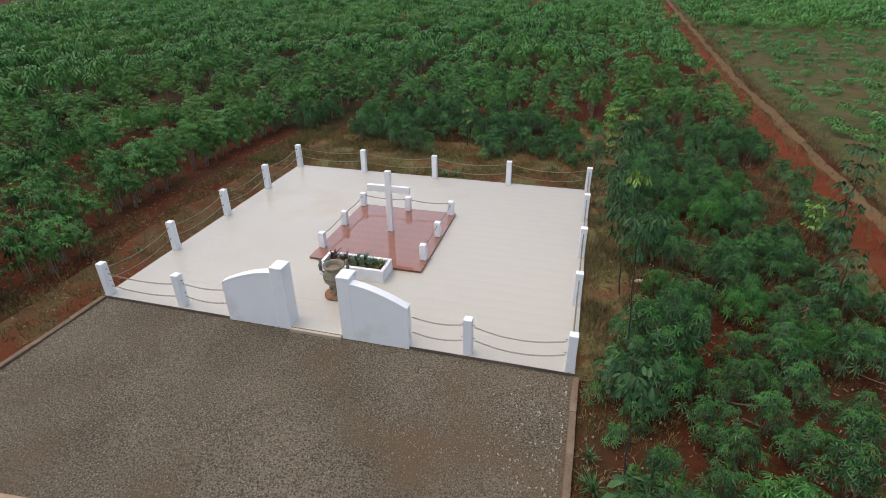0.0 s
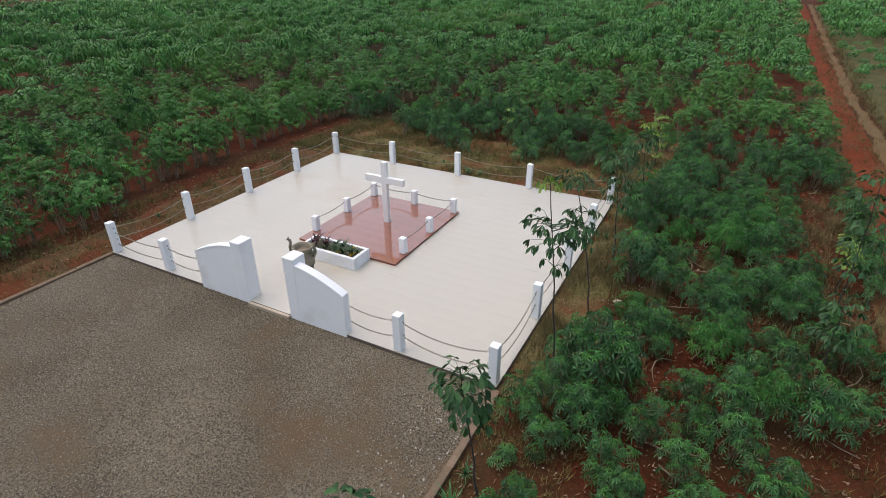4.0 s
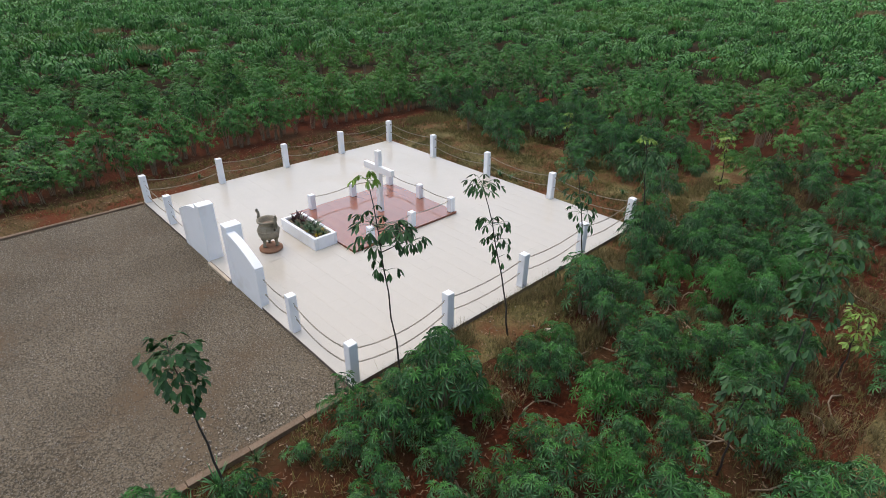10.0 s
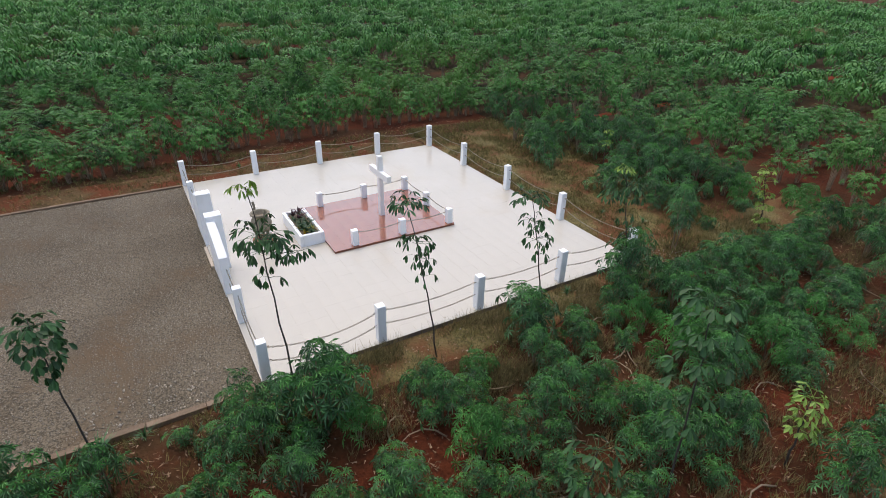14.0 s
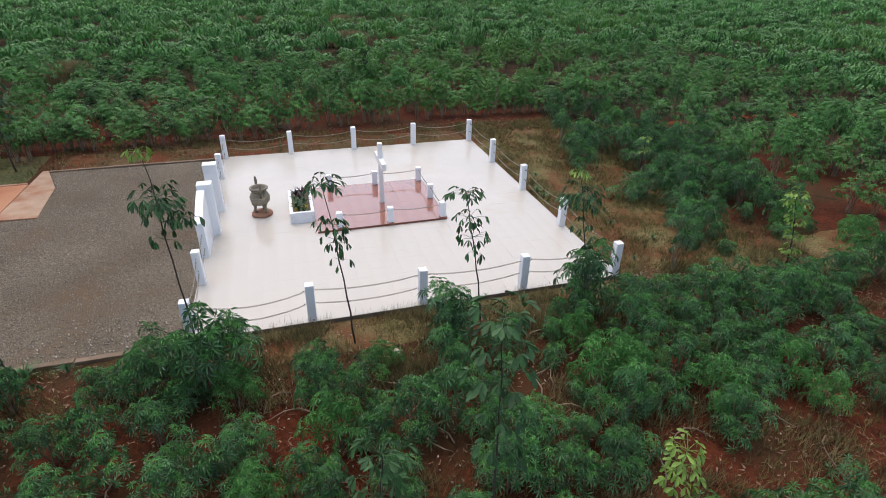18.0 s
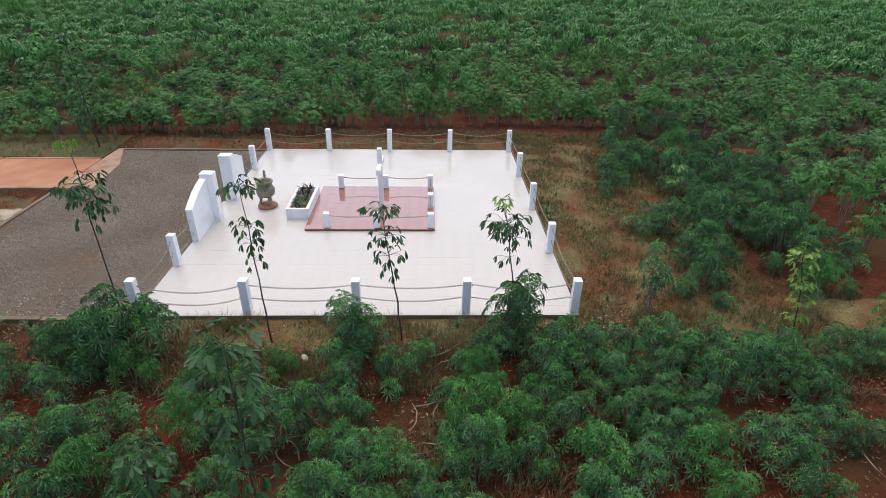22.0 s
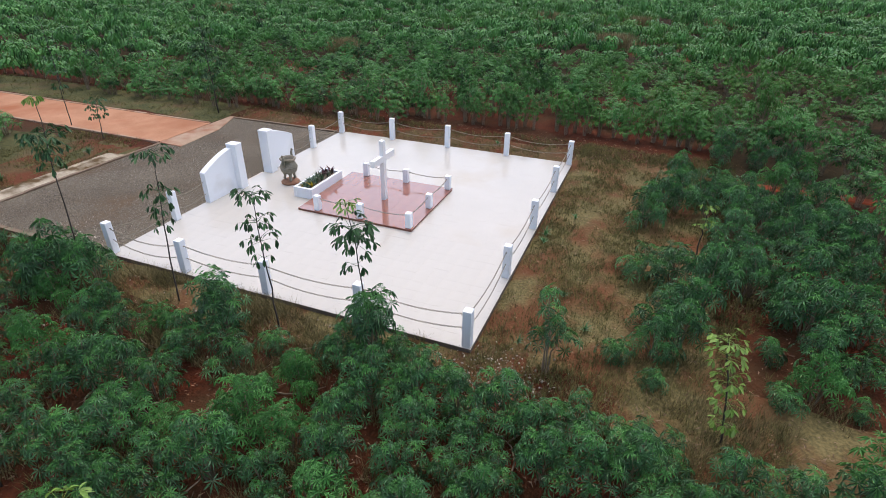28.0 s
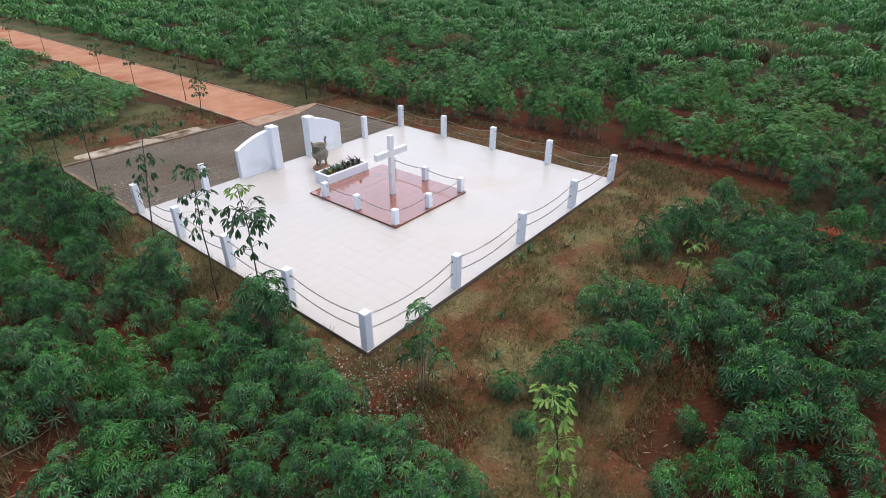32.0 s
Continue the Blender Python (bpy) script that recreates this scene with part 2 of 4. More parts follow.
class Geo:
    """Vertices and faces of one mesh."""

    def __init__(self):
        self.v, self.f = [], []

    def add(self, verts, faces):
        k = len(self.v)
        self.v += [tuple(p) for p in verts]
        self.f += [tuple(i + k for i in q) for q in faces]
        return self

    def box(self, x0, y0, z0, x1, y1, z1):
        pts = [(x, y, z) for z in (z0, z1) for x, y in ((x0, y0), (x1, y0), (x1, y1), (x0, y1))]
        return self.add(pts, [(3, 2, 1, 0), (4, 5, 6, 7), (0, 1, 5, 4), (1, 2, 6, 5), (2, 3, 7, 6), (3, 0, 4, 7)])

    def tube(self, points, radii, sides=6, cap=True):
        pts = [Vector(p) for p in points]
        verts, faces = [], []
        for i, p in enumerate(pts):
            d = (pts[min(i + 1, len(pts) - 1)] - pts[max(i - 1, 0)]).normalized()
            u = d.orthogonal().normalized() if abs(d.z) < 0.9 else Vector((1, 0, 0)).cross(d).normalized()
            w = d.cross(u)
            verts += [p + radii[i] * (math.cos(a) * u + math.sin(a) * w) for a in (2 * math.pi * s / sides for s in range(sides))]
        for i in range(len(pts) - 1):
            faces += [(i * sides + s, i * sides + (s + 1) % sides, (i + 1) * sides + (s + 1) % sides, (i + 1) * sides + s) for s in range(sides)]
        if cap:
            faces += [tuple(range(sides))[::-1], tuple(range((len(pts) - 1) * sides, len(pts) * sides))]
        return self.add(verts, faces)

    def lathe(self, profile, sides=24):
        verts = [(r * math.cos(2 * math.pi * s / sides), r * math.sin(2 * math.pi * s / sides), z) for r, z in profile for s in range(sides)]
        faces = [(i * sides + s, i * sides + (s + 1) % sides, (i + 1) * sides + (s + 1) % sides, (i + 1) * sides + s)
                 for i in range(len(profile) - 1) for s in range(sides)]
        faces += [tuple(range(sides))[::-1], tuple(range((len(profile) - 1) * sides, len(profile) * sides))]
        return self.add(verts, faces)

    def mesh(self, name, mat, smooth=False, bevel=0.0, segments=2):
        me = bpy.data.meshes.new(name)
        me.from_pydata(self.v, [], self.f)
        if bevel:
            bm = bmesh.new()
            bm.from_mesh(me)
            edges = [e for e in bm.edges if len(e.link_faces) == 2 and e.calc_face_angle(0) > 0.5]
            bmesh.ops.bevel(bm, geom=edges, offset=bevel, segments=segments, profile=0.6, affect="EDGES")
            bm.to_mesh(me)
            bm.free()
        if smooth:
            me.polygons.foreach_set("use_smooth", [True] * len(me.polygons))
        me.materials.append(mat)
        me.update()
        return me


def array_mesh(name, verts, tris, mat, young=None, period=1, share=0, ages=None):
    """A mesh of triangles from arrays."""
    me = bpy.data.meshes.new(name)
    me.vertices.add(len(verts))
    me.vertices.foreach_set("co", np.asarray(verts, np.float32).ravel())
    me.loops.add(3 * len(tris))
    me.loops.foreach_set("vertex_index", np.asarray(tris, np.int32).ravel())
    me.polygons.add(len(tris))
    me.polygons.foreach_set("loop_start", np.arange(0, 3 * len(tris), 3, dtype=np.int32))
    me.materials.append(mat)
    if young:
        me.materials.append(young)
        me.polygons.foreach_set("material_index", (np.arange(len(tris)) % period < share if ages is None else ages).astype(np.int32))
    me.update(calc_edges=True)
    return me


def part(name, me, parent, label="", at=None):
    ob = new(name, me)
    ob.parent = parent
    if at is not None:
        ob.matrix_basis = at
    return tagged(ob, label) if label else ob


def thing(name, label, category, at=None, group="", kind=""):
    """An empty at the base of a thing."""
    ob = new(name)
    ob.empty_display_size = 0.2
    if at is not None:
        ob.matrix_basis = at
    return tagged(ob, label, category, group, kind)


def plot(x, y, size, seed=0.0):
    """Smooth noise over the plan, about -1 to 1."""
    return noise.noise((x / size + seed, y / size - seed, seed * 1.7))


# ---- plan ----
HALF_X, HALF_Y, TOP = 6.25, 5.41, 0.12          # the terrace and its surface
POST_X, POST_Y = 6.13, 5.29
GRAVEL_SOUTH = -11.85
FIELD_WEST, FIELD_NORTH, FIELD_EAST = -8.6, 8.3, 7.3

# ---- ground ----


def ground_height(x, y):
    flat = max(0.0, min(1.0, (max(abs(x) - 6.3, -(y + 11.95), y - 5.45)) / 0.4))
    return -0.03 + flat * (0.08 + 0.022 * plot(x, y, 2.2, 3.1) + 0.015 * plot(x, y, 0.7, 5.3))


near_axis = np.concatenate([np.arange(-24, -6.31, 0.41), [-6.3, -6.1], np.arange(-5.6, 5.3, 0.4), [5.45, 5.65, 5.85, 6.1, 6.3, 6.5, 6.7], np.arange(7.0, 24.01, 0.4)])
far_axis = np.array([28, 34, 42, 54, 70, 95, 130, 180, 260, 400, 700, 1200, 2000])
axis = np.concatenate([-far_axis[::-1], near_axis, far_axis])
count = len(axis)
verts = [(x, y, ground_height(x, y) if max(abs(x), abs(y)) < 30 else 0.03) for y in axis for x in axis]
faces = [(j * count + i, j * count + i + 1, (j + 1) * count + i + 1, (j + 1) * count + i) for j in range(count - 1) for i in range(count - 1)]
ground = tagged(new("ground", Geo().add(verts, faces).mesh("ground", SOIL, smooth=True)), "bare red farm soil with brown weedy patches", "ground", kind="structure")


def strip(name, west, east, south, north, z, mat, label, category, wobble=0.25, seed=0.0, step=0.5, lean=0.0, rim=0.0):
    """A thin layer on the ground with uneven edges, which dip under it across a rim of that width."""
    geo = Geo()
    rows = int((north - south) / step) + 1
    cols = 8
    pts = []
    for j in range(rows):
        y = south + (north - south) * j / (rows - 1)
        a = west + lean * max(0, y - 30) + wobble * (plot(0, y, 3.0, seed) + 0.6 * plot(0, y, 0.8, seed + 4))
        b = east + lean * max(0, y - 30) + wobble * (plot(9, y, 3.0, seed + 2) + 0.6 * plot(9, y, 0.8, seed + 7))
        for i in range(cols + 1):
            x = a + (b - a) * i / cols if not rim or i in (0, cols) else a + rim + (b - a - 2 * rim) * (i - 1) / (cols - 2)
            edge = min(i, cols - i, j, rows - 1 - j)
            pts.append((x, y, ground_height(x, y) + (z if edge else -0.05)))
    geo.add(pts, [(j * (cols + 1) + i, j * (cols + 1) + i + 1, (j + 1) * (cols + 1) + i + 1, (j + 1) * (cols + 1) + i) for j in range(rows - 1) for i in range(cols)])
    return tagged(new(name, geo.mesh(name, mat, smooth=True)), label, category, kind="structure")


strip("track", 14.0, 15.75, -24, 125, 0.035, TRACK, "worn red earth farm track beside the field", "track", 0.3, 1.0, 0.25, lean=0.026)
strip("track_edge", 15.6, 16.3, -24, 125, 0.03, SAND, "tan sandy edge of the earth track", "track", 0.35, 6.0, 0.25, lean=0.032)
strip("field_turf", 16.3, 62, -24, 125, 0.026, WEEDY, "weedy brown and green turf under young crops", "ground", 0.6, 26.0, 1.0, lean=0.032, rim=0.5)
# dark layers under the crops, with the rows' shade put into their colour
strip("field_floor_west", -120, -9.4, -95, 9.5, 0.026, FIELD_SHADE_SOIL, "weedy soil between the crop rows, darkened in colour for their shade", "ground", 0.5, 51.0, 1.5)
strip("field_floor_north", -120, 13.3, 9.6, 132, 0.022, FIELD_SHADE_SOIL, "weedy soil between the crop rows, darkened in colour for their shade", "ground", 0.5, 54.0, 1.5)
strip("track_verge", 13.5, 14.3, -24, 125, 0.028, TURF, "brown weedy verge of the earth track", "track", 0.3, 16.0, lean=0.02)
strip("field_path", -7.05, -6.35, 9.0, 120, 0.03, TRACK, "narrow red earth path between crop rows", "path", 0.3, 9.0)
strip("road_verge", -8.6, -4.95, -70, -11.9, 0.027, WEEDY, "dry grassy verge of the road", "ground", 0.4, 35.0, 0.5)
strip("yard_verge", -1.5, 8.6, -46, -11.9, 0.027, WEEDY, "weedy turf beyond the gravel kerb", "ground", 0.5, 38.0, 0.4)
strip("sandy_margin", -0.4, 6.2, -12.9, -11.9, 0.06, PALE_SAND, "pale sandy strip along the kerb", "ground", 0.45, 21.0, 0.15)
strip("turf_sapling", 5.0, 8.2, 8.3, 14.5, 0.027, TURF, "weedy turf round a young sapling", "ground", 0.4, 31.0, 0.3)
strip("corner_earth", 5.7, 7.3, 5.0, 6.7, 0.040, MARGIN, "pale rubbly earth at the terrace corner", "ground", 0.35, 44.0, 0.12)
strip("turf_north", -8.8, 7.6, 5.2, 10.6, 0.03, TURF, "dry brown turf beyond the terrace", "ground", 0.9, 3.0, 0.25)
strip("turf_east", 5.9, 7.6, -5.6, 5.6, 0.03, TURF, "dry brown turf along the terrace edge", "ground", 0.35, 5.0, 0.25)
strip("turf_west", -8.2, -5.9, -11.6, 5.4, 0.03, MARGIN, "red-brown weedy earth along the terrace edge", "ground", 0.3, 8.0, 0.3)
strip("turf_south", -1.5, 6.0, -15.8, -12.05, 0.03, MARGIN, "green and brown turf beyond the gravel yard", "ground", 0.3, 2.0, 0.3)

# gravel yard with its kerbs
yard = Geo()
yard_pts = [(-6.2 + 12.4 * i / 62, GRAVEL_SOUTH + (-5.41 - GRAVEL_SOUTH) * j / 32) for j in range(33) for i in range(63)]
yard.add([(x, y, 0.03 + 0.012 * plot(x, y, 0.9, 2) + 0.006 * plot(x, y, 0.3, 4)) for x, y in yard_pts],
         [(j * 63 + i, j * 63 + i + 1, (j + 1) * 63 + i + 1, (j + 1) * 63 + i) for j in range(32) for i in range(62)])
tagged(new("gravel_yard", yard.mesh("gravel_yard", GRAVEL, smooth=True)), "grey-brown crushed stone gravel yard", "gravel", kind="structure")
kerbs = thing("kerb", "weathered concrete kerb around the gravel yard", "kerb", kind="structure")
rng = random.Random(4)


def kerb_run(x0, y0, x1, y1):
    length = math.hypot(x1 - x0, y1 - y0)
    pieces = max(1, round(length / 1.0))
    me = Geo().box(-length / pieces / 2 + 0.006, -0.07, -0.12, length / pieces / 2 - 0.006, 0.07, 0.085).mesh("kerb_stone", KERB, bevel=0.012)
    for k in range(pieces):
        f = (k + 0.5) / pieces
        part("kerb_stone", me, kerbs, at=pose(x0 + (x1 - x0) * f, y0 + (y1 - y0) * f, rng.uniform(-0.012, 0.012), rng.uniform(-1, 1), rng.uniform(-0.4, 0.4), math.degrees(math.atan2(y1 - y0, x1 - x0)) + rng.uniform(-0.5, 0.5)))


kerb_run(6.27, -5.43, 6.27, GRAVEL_SOUTH)
kerb_run(-6.27, -5.43, -6.27, GRAVEL_SOUTH)
kerb_run(-1.75, GRAVEL_SOUTH - 0.07, 6.2, GRAVEL_SOUTH - 0.07)

# road and its concrete apron
apron = Geo().add([(-6.3, -11.95, -0.06), (-1.75, -11.95, -0.06), (-1.75, -10.75, -0.02), (-4.4, -11.0, -0.02), (-6.3, -11.75, -0.02),
                   (-6.3, -11.95, 0.085), (-1.75, -11.95, 0.085), (-1.75, -10.75, 0.05), (-4.4, -11.0, 0.05), (-6.3, -11.75, 0.075)],
                  [(4, 3, 2, 1, 0), (5, 6, 7, 8, 9), (0, 1, 6, 5), (1, 2, 7, 6), (2, 3, 8, 7), (3, 4, 9, 8), (4, 0, 5, 9)])
tagged(new("apron", apron.mesh("apron", APRON, bevel=0.015)), "stained concrete apron where the road meets the gravel", "concrete apron", kind="structure")
road = thing("road", "orange-red concrete farm road with low edges", "road", kind="structure")
for k in range(26):
    y1 = -11.96 - 4 * k
    part("road_slab", Geo().box(-4.85, y1 - 3.99, -0.1, -1.8, y1, 0.10).mesh("road_slab", ROAD, bevel=0.01), road)
    for x0, x1 in ((-4.99, -4.853), (-1.797, -1.66)):
        part("road_edging", Geo().box(x0, y1 - 3.985, -0.1, x1, y1 - 0.06, 0.125 + 0.01 * plot(x0, y1, 3.0, 6.0)).mesh("road_edging", APRON, bevel=0.015), road)

# ---- terrace ----
terrace = thing("terrace", "square cream-tiled memorial terrace on a concrete slab", "terrace", kind="structure")
part("slab", Geo().box(-HALF_X, -HALF_Y, -0.15, HALF_X, HALF_Y, TOP - 0.012).mesh("slab", SLAB_SIDE, bevel=0.01), terrace, "dark weathered concrete slab edge")
part("mortar_bed", Geo().box(-HALF_X + 0.01, -HALF_Y + 0.01, TOP - 0.013, HALF_X - 0.01, HALF_Y - 0.01, TOP - 0.0015).mesh("mortar_bed", GROUT), terrace)

# threshold strip between the gate walls
tagged(new("threshold", Geo().box(-0.59, -5.50, 0.0, 0.76, -5.415, 0.105).mesh("threshold", THRESHOLD, bevel=0.01)), "worn tan concrete threshold at the gateway", "threshold", kind="structure")

# red plinth of the cross
PL = (-1.78, -2.2, 1.76, 1.92)
plinth = thing("plinth", "low polished red granite plinth under the cross", "plinth", kind="structure")
part("core", Geo().box(PL[0] + 0.01, PL[1] + 0.01, TOP - 0.001, PL[2] - 0.01, PL[3] - 0.01, TOP + 0.062).mesh("core", RED_GROUT), plinth)

# ---- cross ----
cross = thing("memorial_cross", "plain white concrete memorial cross on the red plinth", "cross", pose(0.0, 0.1, TOP + 0.075))
part("shaft", Geo().box(-0.092, -0.075, -0.01, 0.092, 0.075, 2.06).mesh("shaft", PLASTER, bevel=0.012), cross)
for side in (-1, 1):
    part("arm", Geo().box(0.091, -0.073, 1.36, 0.71, 0.073, 1.57).mesh("arm", PLASTER, bevel=0.012), cross, at=pose(0, 0, 0, 0, 0, 0 if side > 0 else 180))

# ---- posts ----
bolt_mesh = Geo().tube([(0, 0, 0), (0, 0.03, 0), (0.0, 0.045, 0.012), (0, 0.06, 0), (0, 0.045, -0.012)], [0.007] * 5, 5).mesh("eye_bolt", IRON, smooth=True)


def make_post(width, height):
    w = width / 2
    post = thing("fence_post", "square white painted concrete fence post on the terrace edge", "post")
    part("shaft", Geo().box(-w, -w, 0, w, w, height).mesh("post_shaft", WHITE, bevel=0.018), post)
    return post


def bolts(post, width, heights, turns):
    for turn in turns:
        for z in heights:
            part("eye_bolt", bolt_mesh, post, at=pose(0, 0, 0, 0, 0, turn) @ pose(0, width / 2 - 0.005, z))


link_template = []
for s in range(10):
    a = 2 * math.pi * s / 10
    for c in range(3):
        b = 2 * math.pi * c / 3
        r = 0.007
        x, y = 0.030 * math.cos(a) + r * math.cos(b) * math.cos(a), 0.015 * math.sin(a) + r * math.cos(b) * math.sin(a)
        link_template.append((x, y, r * math.sin(b)))
link_faces = []
for s in range(10):
    for c in range(3):
        a, b, d, e = s * 3 + c, s * 3 + (c + 1) % 3, ((s + 1) % 10) * 3 + (c + 1) % 3, ((s + 1) % 10) * 3 + c
        link_faces += [(a, d, b), (a, e, d)]
link_template, link_faces = np.array(link_template), np.array(link_faces)


def chain(p, q, sag, label, scale=1.0):
    """Links along a hanging curve from p to q."""
    p, q = Vector(p), Vector(q)
    n = max(8, int((q - p).length * 1.02 / (0.044 * scale)))
    verts, tris = [], []
    for k in range(n):
        f = (k + 0.5) / n
        at = p.lerp(q, f) - Vector((0, 0, 4 * sag * f * (1 - f)))
        ahead = (q - p) - Vector((0, 0, 4 * sag * (1 - 2 * f)))
        m = ahead.to_track_quat("X", "Z").to_matrix() @ Matrix.Rotation(radians(90 * (k % 2) + 20), 3, "X")
        verts.append(link_template * scale @ np.array(m).T + np.array(at))
        tris.append(link_faces + k * len(link_template))
    ob = new("chain", array_mesh("chain", np.concatenate(verts), np.concatenate(tris), CHAIN))
    return tagged(ob, label, "chain", "barrier chains")


outer = make_post(0.2, 0.955)
outer.matrix_basis = pose(-POST_X, -POST_Y, TOP)
tagged(outer, group="terrace fence posts")
posts = {"sw": outer}
places = {"w1": (-POST_X, -2.66), "w2": (-POST_X, 0), "w3": (-POST_X, 2.66), "nw": (-POST_X, POST_Y), "n1": (-3.1, POST_Y), "n2": (0.02, POST_Y), "n3": (3.07, POST_Y),
          "ne": (POST_X, POST_Y), "e3": (POST_X, 2.62), "e2": (POST_X, -0.03), "e1": (POST_X, -2.68), "se": (POST_X, -POST_Y), "s1": (3.85, -POST_Y), "s4": (-3.78, -POST_Y)}
prng = random.Random(12)
for key, (x, y) in places.items():
    posts[key] = copy_thing(outer, pose(x, y, TOP, prng.uniform(-0.5, 0.5), prng.uniform(-0.5, 0.5), prng.uniform(-1, 1)))
for key, turns in {"sw": (-90, 0), "w1": (0, 180), "w2": (0, 180), "w3": (0, 180), "nw": (180, -90), "n1": (90, -90), "n2": (90, -90), "n3": (90, -90), "ne": (90, 180),
                   "e3": (0, 180), "e2": (0, 180), "e1": (0, 180), "se": (0, 90), "s1": (90, -90), "s4": (90, -90)}.items():
    bolts(posts[key], 0.2, (0.78, 0.43), turns)
at_post = {**places, "sw": (-POST_X, -POST_Y), "wall_e": (2.40, -POST_Y), "wall_w": (-2.27, -POST_Y)}
# each span: its two ends, the heights of both chains, how far they sag
SPANS = (("sw", "w1", 0.76, 0.42, 0.13), ("w1", "w2", 0.78, 0.43, 0.12), ("w2", "w3", 0.80, 0.44, 0.11), ("w3", "nw", 0.82, 0.46, 0.12),
         ("nw", "n1", 0.82, 0.46, 0.11), ("n1", "n2", 0.82, 0.46, 0.12), ("n2", "n3", 0.82, 0.45, 0.15), ("n3", "ne", 0.82, 0.45, 0.16),
         ("ne", "e3", 0.82, 0.45, 0.12), ("e3", "e2", 0.79, 0.44, 0.10), ("e2", "e1", 0.79, 0.43, 0.09), ("e1", "se", 0.76, 0.41, 0.19),
         ("se", "s1", 0.74, 0.38, 0.16), ("s1", "wall_e", 0.75, 0.33, 0.08), ("wall_w", "s4", 0.70, 0.31, 0.07), ("s4", "sw", 0.64, 0.27, 0.09))
for a, b, high, low, sag in SPANS:
    (xa, ya), (xb, yb) = at_post[a], at_post[b]
    run = math.hypot(xb - xa, yb - ya)
    ux, uy = (xb - xa) / run * 0.13, (yb - ya) / run * 0.13
    for z in (high, low):
        chain((xa + ux, ya + uy, TOP + z), (xb - ux, yb - uy, TOP + z), sag + prng.uniform(-0.01, 0.02), "weathered steel chain hanging between white fence posts")

inner = make_post(0.19, 0.50)
inner.matrix_basis = pose(-1.65, -1.5, TOP + 0.075)
tagged(inner, "short square white concrete post on the red plinth", group="plinth posts")
small = {"sw": inner}
inner_at = {"sw": (-1.65, -1.5), "w": (-1.65, 0.14), "nw": (-1.65, 1.78), "n": (0.05, 1.78), "ne": (1.62, 1.78), "e": (1.62, 0.08), "se": (1.62, -1.5)}
for key, (x, y) in inner_at.items():
    if key != "sw":
        small[key] = copy_thing(inner, pose(x, y, TOP + 0.075, prng.uniform(-0.5, 0.5), prng.uniform(-0.5, 0.5), prng.uniform(-1, 1)))
for key, turns in {"sw": (0,), "w": (0, 180), "nw": (180, -90), "n": (90, -90), "ne": (90, 180), "e": (0, 180), "se": (0,)}.items():
    bolts(small[key], 0.19, (0.40,), turns)
for a, b in (("sw", "w"), ("w", "nw"), ("nw", "n"), ("n", "ne"), ("ne", "e"), ("e", "se")):
    (xa, ya), (xb, yb) = inner_at[a], inner_at[b]
    run = math.hypot(xb - xa, yb - ya)
    ux, uy = (xb - xa) / run * 0.125, (yb - ya) / run * 0.125
    chain((xa + ux, ya + uy, TOP + 0.475), (xb - ux, yb - uy, TOP + 0.475), 0.03 * run, "dark steel chain between short white posts")

# ---- gate walls ----


def gate_wall(side, inner, outer_end, low_end):
    """A tall pillar by the gateway and a wing whose top curves down outwards; side +1 is the east one."""
    wall = thing("gate_wall", "white rendered gateway wall with pillar and curved wing", "wall", pose(0, -5.415, 0), "gateway walls", "structure")
    x1 = inner + 0.33
    lo, hi = sorted((side * inner, side * x1))
    part("pillar", Geo().box(lo, -0.003, -0.05, hi, 0.40, 1.70).mesh("pillar", WHITE, bevel=0.016), wall)
    part("pillar_cap", Geo().box(lo - 0.008, -0.012, 1.692, hi + 0.008, 0.408, 1.755).mesh("pillar_cap", WHITE, bevel=0.03), wall)
    n = 16
    top = [(x1 + (outer_end - x1) * k / n, 1.56 - (1.56 - low_end) * (k / n) ** 1.6) for k in range(n + 1)]

    def slab(z_low, z_off, proud):
        pts, fs = [], []
        for x, z in top:
            low = z if z_low is None else z_low
            pts += [(side * x, -proud, low), (side * x, 0.20 + proud, low), (side * x, 0.20 + proud, z + z_off), (side * x, -proud, z + z_off)]
        for k in range(n):
            a, b = 4 * k, 4 * k + 4
            for q in range(4):
                quad = (a + q, b + q, b + (q + 1) % 4, a + (q + 1) % 4)
                fs.append(quad if side < 0 else quad[::-1])
        ends = [(0, 1, 2, 3), (4 * n + 3, 4 * n + 2, 4 * n + 1, 4 * n)]
        fs += ends if side < 0 else [e[::-1] for e in ends]
        return Geo().add(pts, fs)

    part("wing", slab(-0.05, 0.0, 0.0).mesh("wing", WHITE, bevel=0.008), wall)
    part("coping", slab(None, 0.05, 0.008).mesh("coping", WHITE, bevel=0.014), wall)
    return wall


gate_wall(1, 0.77, 2.47, 1.12)
gate_wall(-1, 0.60, 2.34, 1.10)

# ---- urn ----
urn = thing("incense_urn", "weathered carved stone incense urn on three legs", "urn", pose(-0.10, -3.82, TOP, 0, 0, 12))
part("base", Geo().lathe([(0.30, 0.0), (0.33, 0.02), (0.33, 0.07), (0.27, 0.10), (0.26, 0.12)], 28).mesh("base", URN_BASE, smooth=True), urn, "round terracotta-coloured base")
for turn in (30, 150, 270):
    leg = Geo().tube([(0.19, 0, 0.11), (0.22, 0, 0.16), (0.19, 0, 0.25), (0.185, 0, 0.34), (0.215, 0, 0.42), (0.20, 0, 0.50)], [0.06, 0.05, 0.045, 0.055, 0.075, 0.06], 8)
    part("leg", leg.mesh("leg", URN_STONE, smooth=True), urn, at=pose(0, 0, 0, 0, 0, turn))
